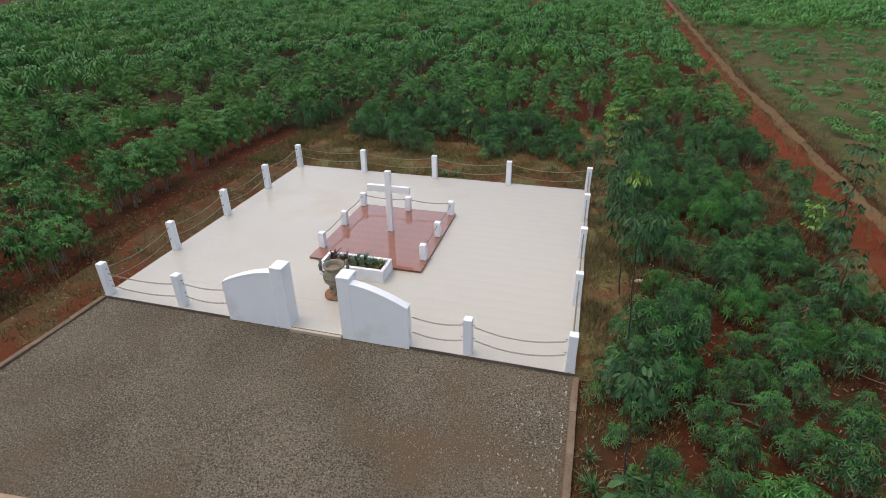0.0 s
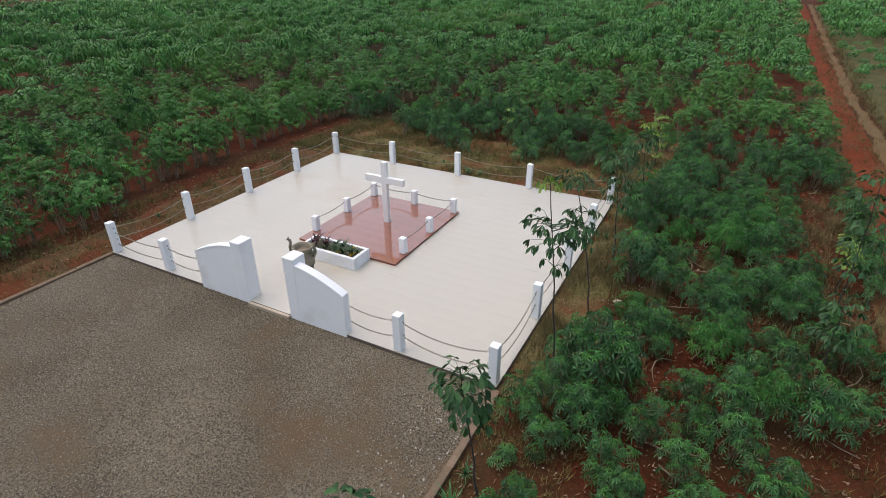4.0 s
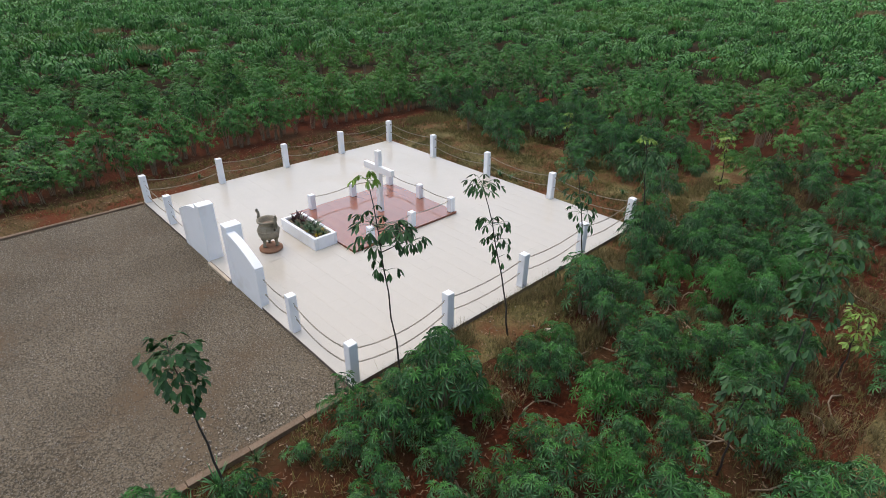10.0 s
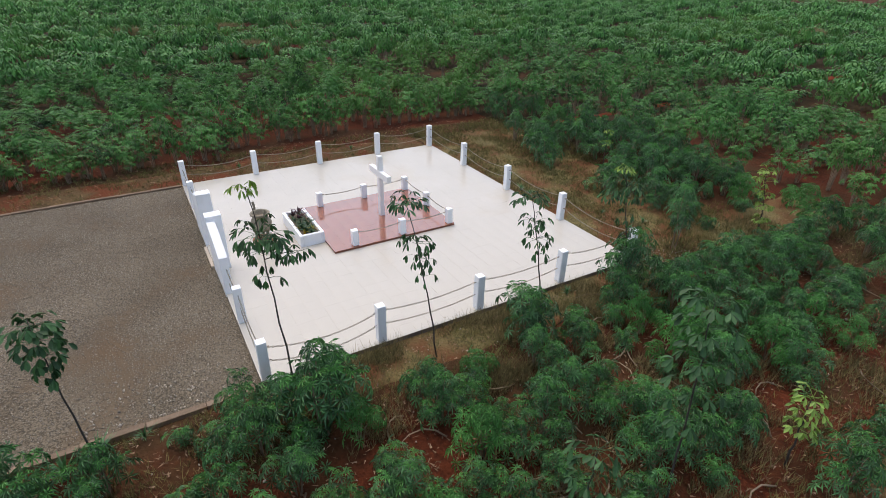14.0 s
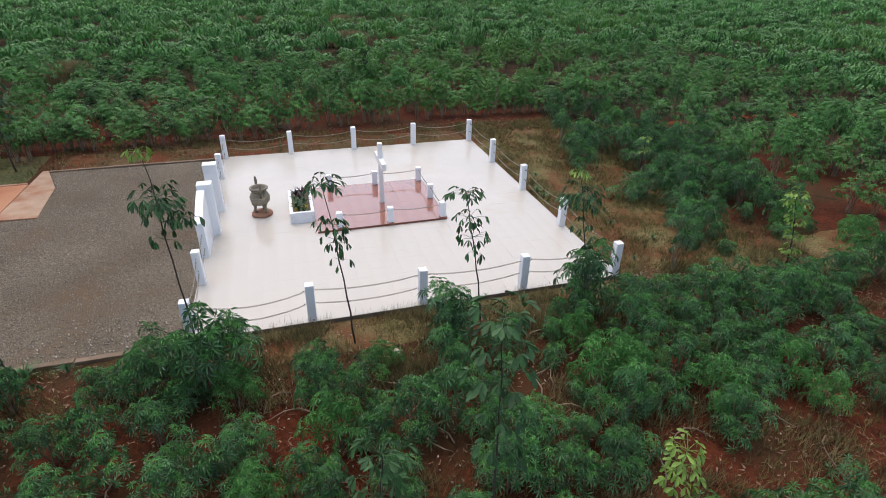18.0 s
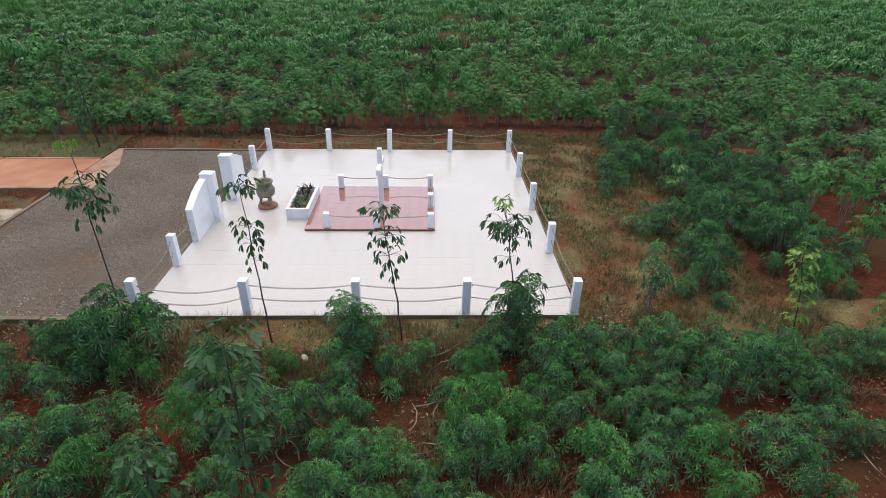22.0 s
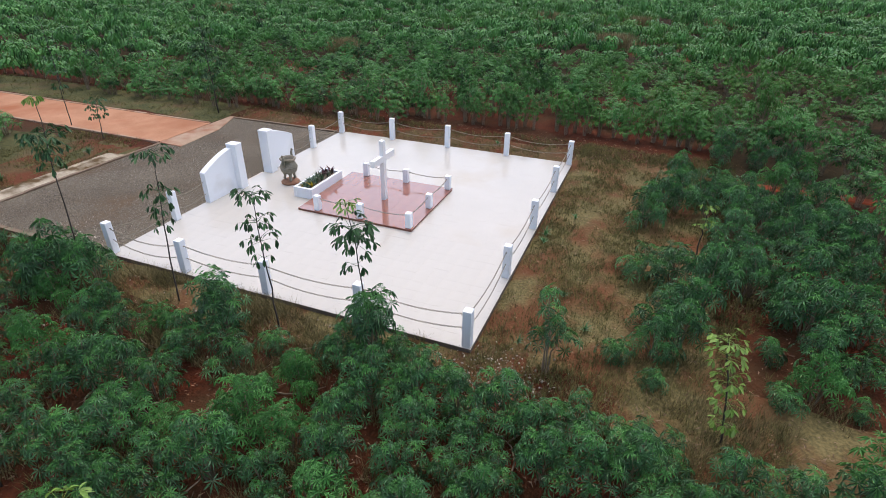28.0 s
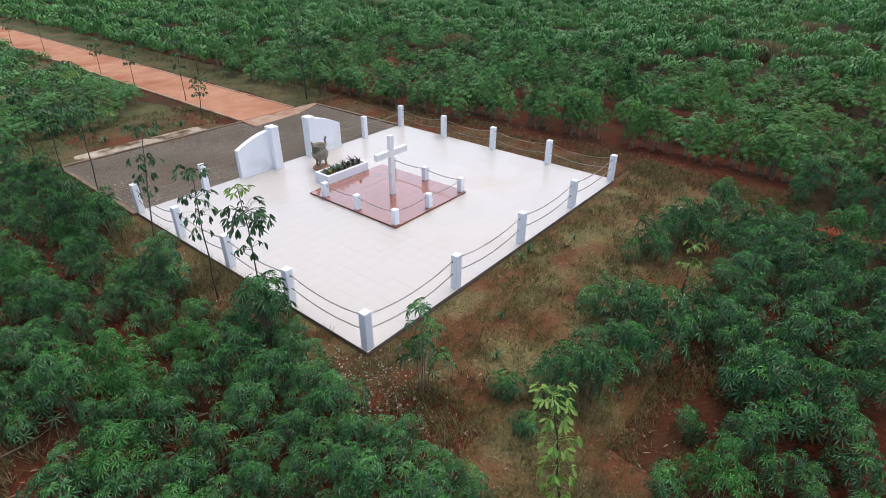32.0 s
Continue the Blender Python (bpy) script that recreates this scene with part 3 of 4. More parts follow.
part("body", Geo().lathe([(0.08, 0.37), (0.22, 0.40), (0.29, 0.48), (0.305, 0.58), (0.30, 0.66), (0.27, 0.74), (0.235, 0.79), (0.23, 0.82)], 32).mesh("body", URN_STONE, smooth=True), urn)
part("band", Geo().lathe([(0.302, 0.60), (0.318, 0.615), (0.318, 0.64), (0.298, 0.655)], 32).mesh("band", URN_STONE), urn)
part("rim", Geo().lathe([(0.225, 0.79), (0.235, 0.86), (0.285, 0.90), (0.29, 0.945), (0.27, 0.957), (0.235, 0.945), (0.205, 0.89), (0.20, 0.79)], 32).mesh("rim", URN_STONE, smooth=True), urn)
part("ash_fill", Geo().lathe([(0.05, 0.79), (0.199, 0.792), (0.199, 0.81), (0.12, 0.825), (0.02, 0.83)], 20).mesh("ash_fill", ASH, smooth=True), urn, "pale ash filling")
for turn in (0, 180):
    ear = Geo().tube([(0.29, 0, 0.70), (0.36, 0, 0.78), (0.37, 0, 0.90), (0.345, 0, 1.00), (0.36, 0, 1.09), (0.40, 0, 1.13), (0.43, 0, 1.09)], [0.035, 0.045, 0.045, 0.04, 0.045, 0.045, 0.03], 8)
    part("ear_handle", ear.mesh("ear_handle", URN_STONE, smooth=True), urn, at=pose(0, 0, 0, 0, 0, turn))

# ---- planter ----
planter = thing("planter", "low white concrete planter with flowers before the plinth", "planter", pose(-0.08, -2.58, TOP))
PX, PY, PH = 0.98, 0.375, 0.37
for x0, y0, x1, y1 in ((-PX, -PY, PX, -PY + 0.1), (-PX, PY - 0.1, PX, PY), (-PX, -PY + 0.1, -PX + 0.1, PY - 0.1), (PX - 0.1, -PY + 0.1, PX, PY - 0.1)):
    part("side", Geo().box(x0, y0, 0, x1, y1, PH).mesh("side", WHITE, bevel=0.012), planter)
soil_grid = [(-0.88 + 1.76 * i / 22, -0.275 + 0.55 * j / 8) for j in range(9) for i in range(23)]
part("soil", Geo().add([(x, y, 0.28 + 0.03 * plot(x, y, 0.2, 1)) for x, y in soil_grid],
                       [(j * 23 + i, j * 23 + i + 1, (j + 1) * 23 + i + 1, (j + 1) * 23 + i) for j in range(8) for i in range(22)]).mesh("soil", POT_SOIL, smooth=True), planter, "dark planting soil")

# ---- plants: templates in arrays ----


def lobed_leaf(lobes, length, width, fold, arc=105, droop=0.30):
    """A palmate leaf in the plane, opening along +x, its lobes drooping at the tips; vertex 0 is its base."""
    verts, tris = [(0, 0, 0)], []
    for k in range(lobes):
        a = radians(arc * (2 * k / max(1, lobes - 1) - 1)) if lobes > 1 else 0.0
        size = length * (1.0 - 0.35 * abs(2 * k / max(1, lobes - 1) - 1) ** 1.5) if lobes > 1 else length
        c, s = math.cos(a), math.sin(a)
        n = len(verts)
        w = width / 2
        verts += [(size * 0.55 * c + w * s, size * 0.55 * s - w * c, -fold), (size * c, size * s, -droop * size), (size * 0.55 * c - w * s, size * 0.55 * s + w * c, -fold)]
        tris += [(0, n, n + 1), (0, n + 1, n + 2)]
    return np.array(verts), np.array(tris)


def turn_matrix(yaw, pitch, roll=0.0):
    return np.array(Euler((roll, pitch, yaw)).to_matrix())


def head_of_leaves(rnd, leaf, leaves, reach, low=-35, high=70, hang=(18, 58)):
    """Leaves on petioles round one shoot tip: the young ones upright, the old ones drooping."""
    lv, lt = leaf
    verts, tris, n = [np.zeros((1, 3))], [], 1
    base = rnd.uniform(0, 6.28)
    for k in range(leaves):
        f = k / max(1, leaves - 1)
        yaw = base + 2.399 * k + rnd.uniform(-0.25, 0.25)
        lift = radians(low + (high - low) * (1 - f) + rnd.uniform(-16, 16))
        arm = reach * (0.35 + 0.65 * f ** 0.6) * rnd.uniform(0.65, 1.3)
        tip = np.array([arm * math.cos(lift) * math.cos(yaw), arm * math.cos(lift) * math.sin(yaw), arm * math.sin(lift) + 0.03 - 0.10 * f])
        m = turn_matrix(yaw, radians(hang[0] + hang[1] * f + rnd.uniform(-24, 24)), rnd.uniform(-0.5, 0.5))
        tris.append(lt + n)
        verts.append(lv * (0.6 + 0.45 * f) * rnd.uniform(0.85, 1.15) @ m.T + tip)
        tris.append(np.array([(0, n + len(lv), n)]))
        verts.append((tip + (-0.008 * math.sin(yaw), 0.008 * math.cos(yaw), 0.0))[None])
        n += len(lv) + 1
    return np.concatenate(verts), np.concatenate(tris)


def tri_tube(points, radii, sides=3):
    geo = Geo().tube(points, radii, sides, cap=False)
    tris = [t for q in geo.f for t in ((q[0], q[1], q[2]), (q[0], q[2], q[3]))]
    return np.array(geo.v), np.array(tris)


def join(pieces):
    verts, tris, n = [], [], 0
    for v, t in pieces:
        verts.append(v)
        tris.append(t + n)
        n += len(v)
    return np.concatenate(verts), np.concatenate(tris)


def cassava(seed, heads, leaves, leaf, reach, sides, height=1.35, spread=0.45, dome=0.3, least=0.85, hang=(18, 58)):
    """Forked stems from one stool, each with a head of leaves. Returns crown and stem arrays."""
    rnd = random.Random(seed)
    crown, stems = [], []
    for k in range(heads):
        a = 2.399 * k + rnd.uniform(-0.4, 0.4)
        r = spread * math.sqrt((k + 0.3) / heads) * rnd.uniform(0.8, 1.2)
        h = height * (1.0 - dome * (r / spread) ** 2) * rnd.uniform(least, 1.08)
        tip = np.array([r * math.cos(a), r * math.sin(a), h])
        v, t = head_of_leaves(rnd, leaf, leaves, reach * rnd.uniform(0.8, 1.25), hang=hang)
        crown.append((v + tip, t))
        foot = (0.06 * math.cos(a), 0.06 * math.sin(a), -0.08)
        bend = (0.35 * tip[0] + rnd.uniform(-0.06, 0.06), 0.35 * tip[1] + rnd.uniform(-0.06, 0.06), 0.55 * h)
        stems.append(tri_tube([foot, bend, tuple(tip)], [0.018, 0.014, 0.008], sides))
    return crown, stems


def scatter(kinds, spots, period, share):
    """All spots (x, y, z, turn, size, tall, kind, age) joined; ages 0 dark, 1 with young tips, 2 young all over. Returns vertices, triangles and leaf ages."""
    verts, tris, ages, n = [], [], [], 0
    for x, y, z, turn, size, tall, kind, age in spots:
        v, t = kinds[kind]
        c, s = size * math.cos(turn), size * math.sin(turn)
        verts.append(np.column_stack((v[:, 0] * c - v[:, 1] * s + x, v[:, 0] * s + v[:, 1] * c + y, v[:, 2] * tall + z)).astype(np.float32))
        tris.append(t + n)
        ages.append((np.arange(len(t)) % period < share) if age == 1 else np.full(len(t), age == 2))
        n += len(v)
    return np.concatenate(verts), np.concatenate(tris), np.concatenate(ages)


# ---- cassava near the camera's way: plants of their own ----
NEAR_LEAF = lobed_leaf(7, 0.220, 0.033, 0.006, 115, 0.34)
near_kinds = []
for k, (heads, tall, spread, dome, least) in enumerate(((9, 1.20, 0.52, 0.42, 0.62), (8, 1.08, 0.48, 0.35, 0.60), (6, 0.90, 0.42, 0.40, 0.6), (11, 1.30, 0.56, 0.45, 0.62), (4, 0.70, 0.28, 0.4, 0.6),
                                                         (3, 0.56, 0.22, 0.4, 0.6), (12, 1.50, 0.36, 0.35, 0.4), (5, 1.80, 0.36, 0.4, 0.6), (7, 1.38, 0.44, 0.3, 0.55))):
    crown, stems = cassava(20 + k, heads, 13, NEAR_LEAF, 0.29 if k == 6 else 0.24, 4, tall, spread, dome, least, (8, 56))
    near_kinds.append([(array_mesh("stem", *s, STEM), [array_mesh("leaf_head", *c, mat, LEAF_YOUNG, 13 * 15, 4 * 15) for mat in (LEAF, LEAF_YOUNG)]) for c, s in zip(crown, stems)])
CORNER_BUSHES = [(7.6, -8.2), (9.1, -7.1), (7.1, -7.0), (10.1, -6.8), (8.7, -6.6), (7.6, -6.4), (9.8, -6.1), (11.1, -6.2), (6.95, -5.9), (8.0, -5.8), (9.1, -5.5), (7.5, -5.2), (8.4, -5.1), (10.6, -5.1), (9.9, -5.0),
                 (8.1, -4.7), (8.55, -4.2), (7.4, -4.3), (9.7, -4.0), (10.4, -4.2), (11.7, -3.9), (11.0, -3.8), (12.3, -3.4), (10.8, -3.0), (11.5, -2.8), (8.9, -2.7), (8.35, -2.75), (10.0, -2.5), (8.8, -2.0), (10.3, -1.9)]
EAST_BUSHES = [(9.4, -1.7), (11.2, -1.7), (12.6, -1.5), (8.2, -1.4), (10.1, -1.2), (12.2, -0.9), (8.5, -0.1), (9.1, 0.0), (9.8, -0.5), (11.6, 0.0), (10.5, 0.0), (9.9, 0.3), (11.0, 0.5), (12.4, 0.6), (11.8, 0.9), (10.5, 1.0),
               (8.6, 1.0), (11.9, 1.6), (7.9, 1.6), (11.1, 1.5), (10.1, 2.1), (9.0, 2.1), (11.6, 2.2), (8.3, 2.4), (10.9, 2.5), (10.0, 2.6), (8.8, 2.8), (7.8, 3.1), (9.9, 3.4), (10.7, 3.5), (7.2, 4.0), (9.3, 4.0), (8.5, 4.2)]
TURN_BUSHES = [(10.1, 4.3), (11.6, 4.4), (10.9, 4.5), (7.5, 4.7), (8.1, 5.0), (11.0, 5.2), (9.9, 5.4), (7.4, 5.4), (9.0, 5.3), (10.5, 5.8), (8.1, 5.8), (9.5, 6.1), (8.8, 6.3), (10.7, 6.5), (11.6, 6.5), (8.0, 6.6), (9.9, 6.7), (9.3, 6.9),
               (8.1, 7.3), (8.9, 7.6), (10.5, 7.7), (7.8, 7.9), (11.6, 7.8), (10.7, 8.3), (8.9, 8.3), (8.5, 8.9), (10.1, 8.8), (7.7, 8.8), (9.3, 9.3), (8.0, 9.4), (10.2, 9.6), (8.8, 9.8), (8.1, 10.5), (8.0, 11.4), (8.1, 12.2)]
NORTH_BUSHES = [(-1.5, 8.5), (5.4, 8.4), (1.8, 8.6), (-2.5, 8.9), (5.0, 9.1), (3.9, 9.1), (5.9, 9.1), (-3.1, 9.4), (-5.0, 9.4), (1.6, 9.4), (3.2, 9.6), (4.4, 9.6), (2.6, 10.1), (-4.2, 10.2), (1.0, 10.5), (-5.1, 10.7), (-1.1, 10.9), (1.5, 11.2),
                (0.1, 11.3), (4.2, 11.4), (5.6, 11.5), (5.1, 12.1), (-3.6, 11.7), (2.4, 11.9), (3.1, 12.2), (4.3, 12.3), (1.6, 12.2), (-0.4, 12.5), (5.3, 12.8), (2.1, 12.9), (4.2, 13.1), (2.8, 13.3), (1.1, 13.6), (9.6, 12.7)]
YOUNG_ONES = {(8.55, -4.2), (10.0, -2.5), (10.5, 1.0), (8.2, -1.4), (10.0, 2.6), (10.9, 4.5), (9.9, 3.4), (10.7, 6.5), (8.8, 2.8), (11.6, 6.5), (11.0, -3.8), (5.1, 12.1)}
SMALL_ONES = {(8.6, 1.0), (7.9, 1.6), (10.1, 2.1), (9.3, 6.9), (7.4, 5.4), (9.0, 2.1), (12.4, 0.6), (7.7, 8.8), (10.7, 8.3), (8.3, 2.4), (9.4, -1.7), (7.1, -7.0), (6.95, -5.9),
              (5.4, 8.4), (5.9, 9.1), (5.6, 11.5), (5.3, 12.8), (4.2, 11.4)}
BARE = [(13.0, 1.0, 1.2), (13.2, -0.6, 0.9), (9.4, -7.4, 0.8), (7.0, -7.7, 0.6), (6.2, 10.7, 1.5), (6.5, 11.8, 1.0), (7.1, 11.3, 0.7), (9.0, 11.0, 0.8), (12.3, 7.3, 1.2), (3.4, 10.8, 0.8), (6.8, 9.4, 1.0), (9.0, -10.0, 1.1), (8.0, -12.0, 0.9), (0.5, 12.0, 0.6)]
vrng = random.Random(77)
taken = []


def free(x, y, gap):
    return all((x - a) ** 2 + (y - b) ** 2 > gap * gap for a, b in taken)


def cassava_thing(x, y, kind, size, young):
    label = "bright green young cassava bush on red soil" if young else ("low dark green cassava bush on red soil" if kind in (4, 5) else "dark green cassava bush with bare forked stems")
    plant = thing("cassava_plant", label, "cassava", Matrix.Translation((x, y, ground_height(x, y))) @ Matrix.Rotation(vrng.uniform(0, 6.28), 4, "Z") @ Matrix.Diagonal((size, size, size * vrng.uniform(0.92, 1.28), 1)), "cassava field")
    for stem, heads in near_kinds[kind]:
        part("leaf_head", heads[1 if young else 0], part("stem", stem, plant))
    taken.append((x, y))


for x, y in ((7.87, 0.18), (7.4, 3.6)):
    cassava_thing(x, y, 6, 1.1, False)
for x, y in CORNER_BUSHES + EAST_BUSHES + TURN_BUSHES + NORTH_BUSHES:
    small = (x, y) in SMALL_ONES
    kind = vrng.choice((4, 5, 2)) if small else 3 if (x, y) in ((8.1, -4.7), (7.5, -5.2)) else vrng.choice((0, 0, 1, 1, 2, 3, 8))
    cassava_thing(x, y, kind, 1.18 if (x, y) == (8.1, -4.7) else vrng.uniform(0.95, 1.15) if y > 8 and x < 3.4 else vrng.uniform(0.68, 0.92), (x, y) in YOUNG_ONES)
cassava_thing(6.30, 7.05, 7, 1.0, False)
for _ in range(2600):
    if len(taken) > 262:
        break
    east = vrng.random() < 0.62
    x, y = (vrng.uniform(FIELD_EAST, 13.6), vrng.uniform(-13.5, 13.5)) if east else (vrng.uniform(-9.0, 13.6), vrng.uniform(FIELD_NORTH + 0.2, 14.0))
    if 6.9 < x < 13.4 and -7.6 < y < 9.8:
        continue
    if any((x - a) ** 2 + (y - b) ** 2 < r * r for a, b, r in BARE) or not free(x, y, 0.85):
        continue
    if -8.3 < x < -6.1 or (x < 1.2 and y < 10.3):
        continue
    low = plot(x, y, 2.5, 8.0) < -0.25
    cassava_thing(x, y, vrng.choice((2, 4, 5, 4)) if low else vrng.choice((0, 1, 1, 2, 3, 8)), vrng.uniform(0.85, 1.08), vrng.random() < 0.1)

# ---- the rest of the field: countless plants, joined ----
MID_LEAF, FAR_LEAF = lobed_leaf(5, 0.21, 0.056, 0.008, 95, 0.3), lobed_leaf(1, 0.23, 0.12, 0.01, droop=0.2)
EDGE_LEAF = lobed_leaf(1, 0.32, 0.19, 0.01, droop=0.2)
mid_kinds, mid_stems, far_kinds, edge_kinds = [], [], [], []
for k in range(6):
    tall = (1.5, 1.38, 1.25, 1.6, 1.2, 1.35)[k]
    crown, stems = cassava(60 + k, 8, 9, MID_LEAF, 0.25, 3, tall, 0.42, 0.35, 0.8, (4, 50))
    mid_kinds.append(join(crown))
    mid_stems.append(join(stems))
frng = random.Random(5)


def crown_dome(seed, leaves, leaf, tall):
    """A plant seen from far: leaves shingled over a lumpy dome, the low ones hanging."""
    rnd = random.Random(seed)
    lv, lt = leaf
    lumps = [(rnd.uniform(0, 6.28), rnd.uniform(0.5, 1.0)) for _ in range(5)]
    pieces = []
    for k in range(leaves):
        slope = math.acos(1.0 - 1.12 * (k + 0.5) / leaves) + rnd.uniform(-0.12, 0.12)
        yaw = 2.399 * k + rnd.uniform(-0.2, 0.2)
        bulge = max(h * math.cos(yaw - a) ** 9 if math.cos(yaw - a) > 0 else 0.0 for a, h in lumps)
        wide = 0.43 + 0.25 * bulge
        at = np.array([wide * math.sin(slope) * math.cos(yaw), wide * math.sin(slope) * math.sin(yaw), tall - (0.50 - 0.14 * bulge) * (1.0 - math.cos(slope))])
        m = turn_matrix(yaw + rnd.uniform(-0.5, 0.5), 0.85 * slope + rnd.uniform(-0.25, 0.25), rnd.uniform(-0.35, 0.35))
        pieces.append((lv * rnd.uniform(0.8, 1.2) @ m.T + at, lt))
    return join(pieces)


for k in range(6):
    tall = (1.5, 1.38, 1.25, 1.6, 1.2, 1.35)[k]
    far_kinds.append(crown_dome(90 + k, 100, FAR_LEAF, tall))
    edge_kinds.append(crown_dome(120 + k, 40, EDGE_LEAF, tall))
CLEARINGS = [(-35.8, 3.7, 1.7), (-50.6, -5.0, 1.3), (-50.5, 4.8, 1.2), (-51.2, 12.0, 1.6), (-23.3, -15.4, 1.1), (-41.0, -43.0, 2.0), (-6.7, 96.0, 3.0), (-20, 62, 1.6)]


def west_edge(y):
    """Where the field begins west of the terrace."""
    return FIELD_WEST - 0.09 * max(0.0, y + 8.0)


def is_field(x, y):
    if -9.0 < x < 13.9 and -14.0 < y < 14.4 and (x > FIELD_EAST - 0.3 or y > FIELD_NORTH - 0.3):
        return False
    if west_edge(y) < x < FIELD_EAST + 0.4 and -12.3 < y < FIELD_NORTH + 0.6:
        return False
    if -6.3 < x < -0.9 and y < -11.5:
        return False
    if -1 < x < 6.8 and -15.5 < y < 0:
        return False
    drift = 0.03 * max(0, y - 30)
    if 13.6 + drift < x < 16.7 + drift:
        return False
    if (abs(x + 6.7) < 0.42 and y > 8) or (-8.3 < x < -6.1 and 0 < y < 13) or (abs(x - 7.05) < 0.12 and 12 < y < 32):
        return False
    return not any((x - a) ** 2 + (y - b) ** 2 < (r * (0.8 + 0.5 * plot(x, y, 2.0, 4))) ** 2 for a, b, r in CLEARINGS)


mid_spots, far_spots, edge_spots = [], [], []
column = 0
x = -114.0
while x < 80:
    row_tall = frng.uniform(0.74, 1.24)
    dist_x = max(0, -x - 26, x - 22)
    y = -95.0
    while y < 132:
        away = max(dist_x, max(0, y - 30, -y - 24))
        step = 0.9 if away == 0 else (1.02 if away < 32 else 1.25 if away < 60 else 1.6)
        px, py = x + frng.uniform(-0.22, 0.22) * (2.2 if y > 9 else 1.0) + 0.5 * plot(0, y, 8.0, 1.2), y + frng.uniform(-0.4, 0.4)
        y += step
        if away >= 75 and column % 2:
            continue
        east = px > 16.5 and -26 < py < 60 and px < 46
        if not east and (px > 13 + (0.55 if py > -18 else 0.25) * (py + 18) or (py < -16 and px > 17 - 0.12 * (12 - py))):
            continue
        if not is_field(px, py):
            continue
        shrubs = -2 < px < 8 and py < -12
        if shrubs and py > -16.1 - 1.1 * max(0.0, 2.6 - px):
            continue
        thin = plot(px, py, 5.0, 2.2)
        verge = west_edge(py) - 1.6 < px < -8 and py < 9
        if (thin < -0.33 and frng.random() < 0.6 and not verge) or (not verge and frng.random() < 0.05):
            continue
        lump = plot(px, 0.6 * py, 2.6, 6.1) + 0.5 * plot(px, py, 1.2, 1.9)
        tall = (0.95 + 0.5 * lump + 0.2 * plot(px, py, 9.0, 3.3) + frng.uniform(-0.24, 0.24)) * row_tall * (1.12 if verge else 1.0)
        tall = max(0.5, tall)
        size = frng.uniform(0.88, 1.2) * (1.0 if away < 60 else 1.25 if away < 75 else 1.6)
        age = 2 if frng.random() < 0.09 + 0.3 * max(0, plot(px, py, 14.0, 5.2)) else 0 if frng.random() < 0.28 + 0.5 * plot(px, py, 7.0, 9.4) else 1
        if east:
            if frng.random() < 0.3:
                continue
            size, tall, age = size * 0.72, tall * 0.5, frng.choice((1, 2, 2))
        if shrubs:
            tall, age = 0.34 + 0.3 * tall, frng.choice((0, 1, 2))
            mid_spots.append((px + 0.72, py + 0.4, 0.0, frng.uniform(0, 6.28), 0.9, 0.9 * tall, frng.randrange(6), age))
        spot = (px, py, 0.03, frng.uniform(0, 6.28), size, tall, frng.randrange(6), age)
        if verge or (8 < py < 10.5 and px < -5):
            mid_spots.append((px + 0.3, py + 0.5, 0.0, frng.uniform(0, 6.28), 0.8, 0.72 * tall, frng.randrange(6), 1))
        (mid_spots if away == 0 and not east else far_spots if away < 32 else edge_spots).append(spot)
    x += 1.5
    column += 1


def field_part(name, kinds, spots, period, share, label):
    verts, tris, ages = scatter(kinds, spots, period, share)
    tagged(new(name, array_mesh(name, verts, tris, LEAF_FIELD, LEAF_YOUNG, ages=ages)), label, "cassava field", kind="stuff")


field_part("cassava_field", mid_kinds, mid_spots, 9 * 11, 2 * 11, "dense dark green cassava field in rows")
field_part("cassava_field_edge", edge_kinds, edge_spots, 80, 18, "distant green cassava field near the horizon")
field_part("cassava_field_far", far_kinds, far_spots, 200, 44, "distant green cassava field")
stem_verts, stem_tris, _ = scatter(mid_stems, [s for s in mid_spots if s[0] > -14 or s[1] > 8], 1, 0)
tagged(new("cassava_field_stems", array_mesh("cassava_field_stems", stem_verts, stem_tris, STEM)), "bare tan cassava stems under the leaves", "cassava field", kind="stuff")

# ---- rubber saplings ----


def leaflet(length, width):
    """One obovate leaflet, folded along its rib."""
    verts = [(0, 0, 0), (0.35 * length, -0.34 * width, 0.012), (0.7 * length, -0.5 * width, 0), (length, 0, -0.025), (0.7 * length, 0.5 * width, 0), (0.35 * length, 0.34 * width, 0.012), (0.5 * length, 0, -0.012)]
    tris = [(0, 1, 6), (1, 2, 6), (2, 3, 6), (3, 4, 6), (4, 5, 6), (5, 0, 6)]
    return np.array(verts), np.array(tris)


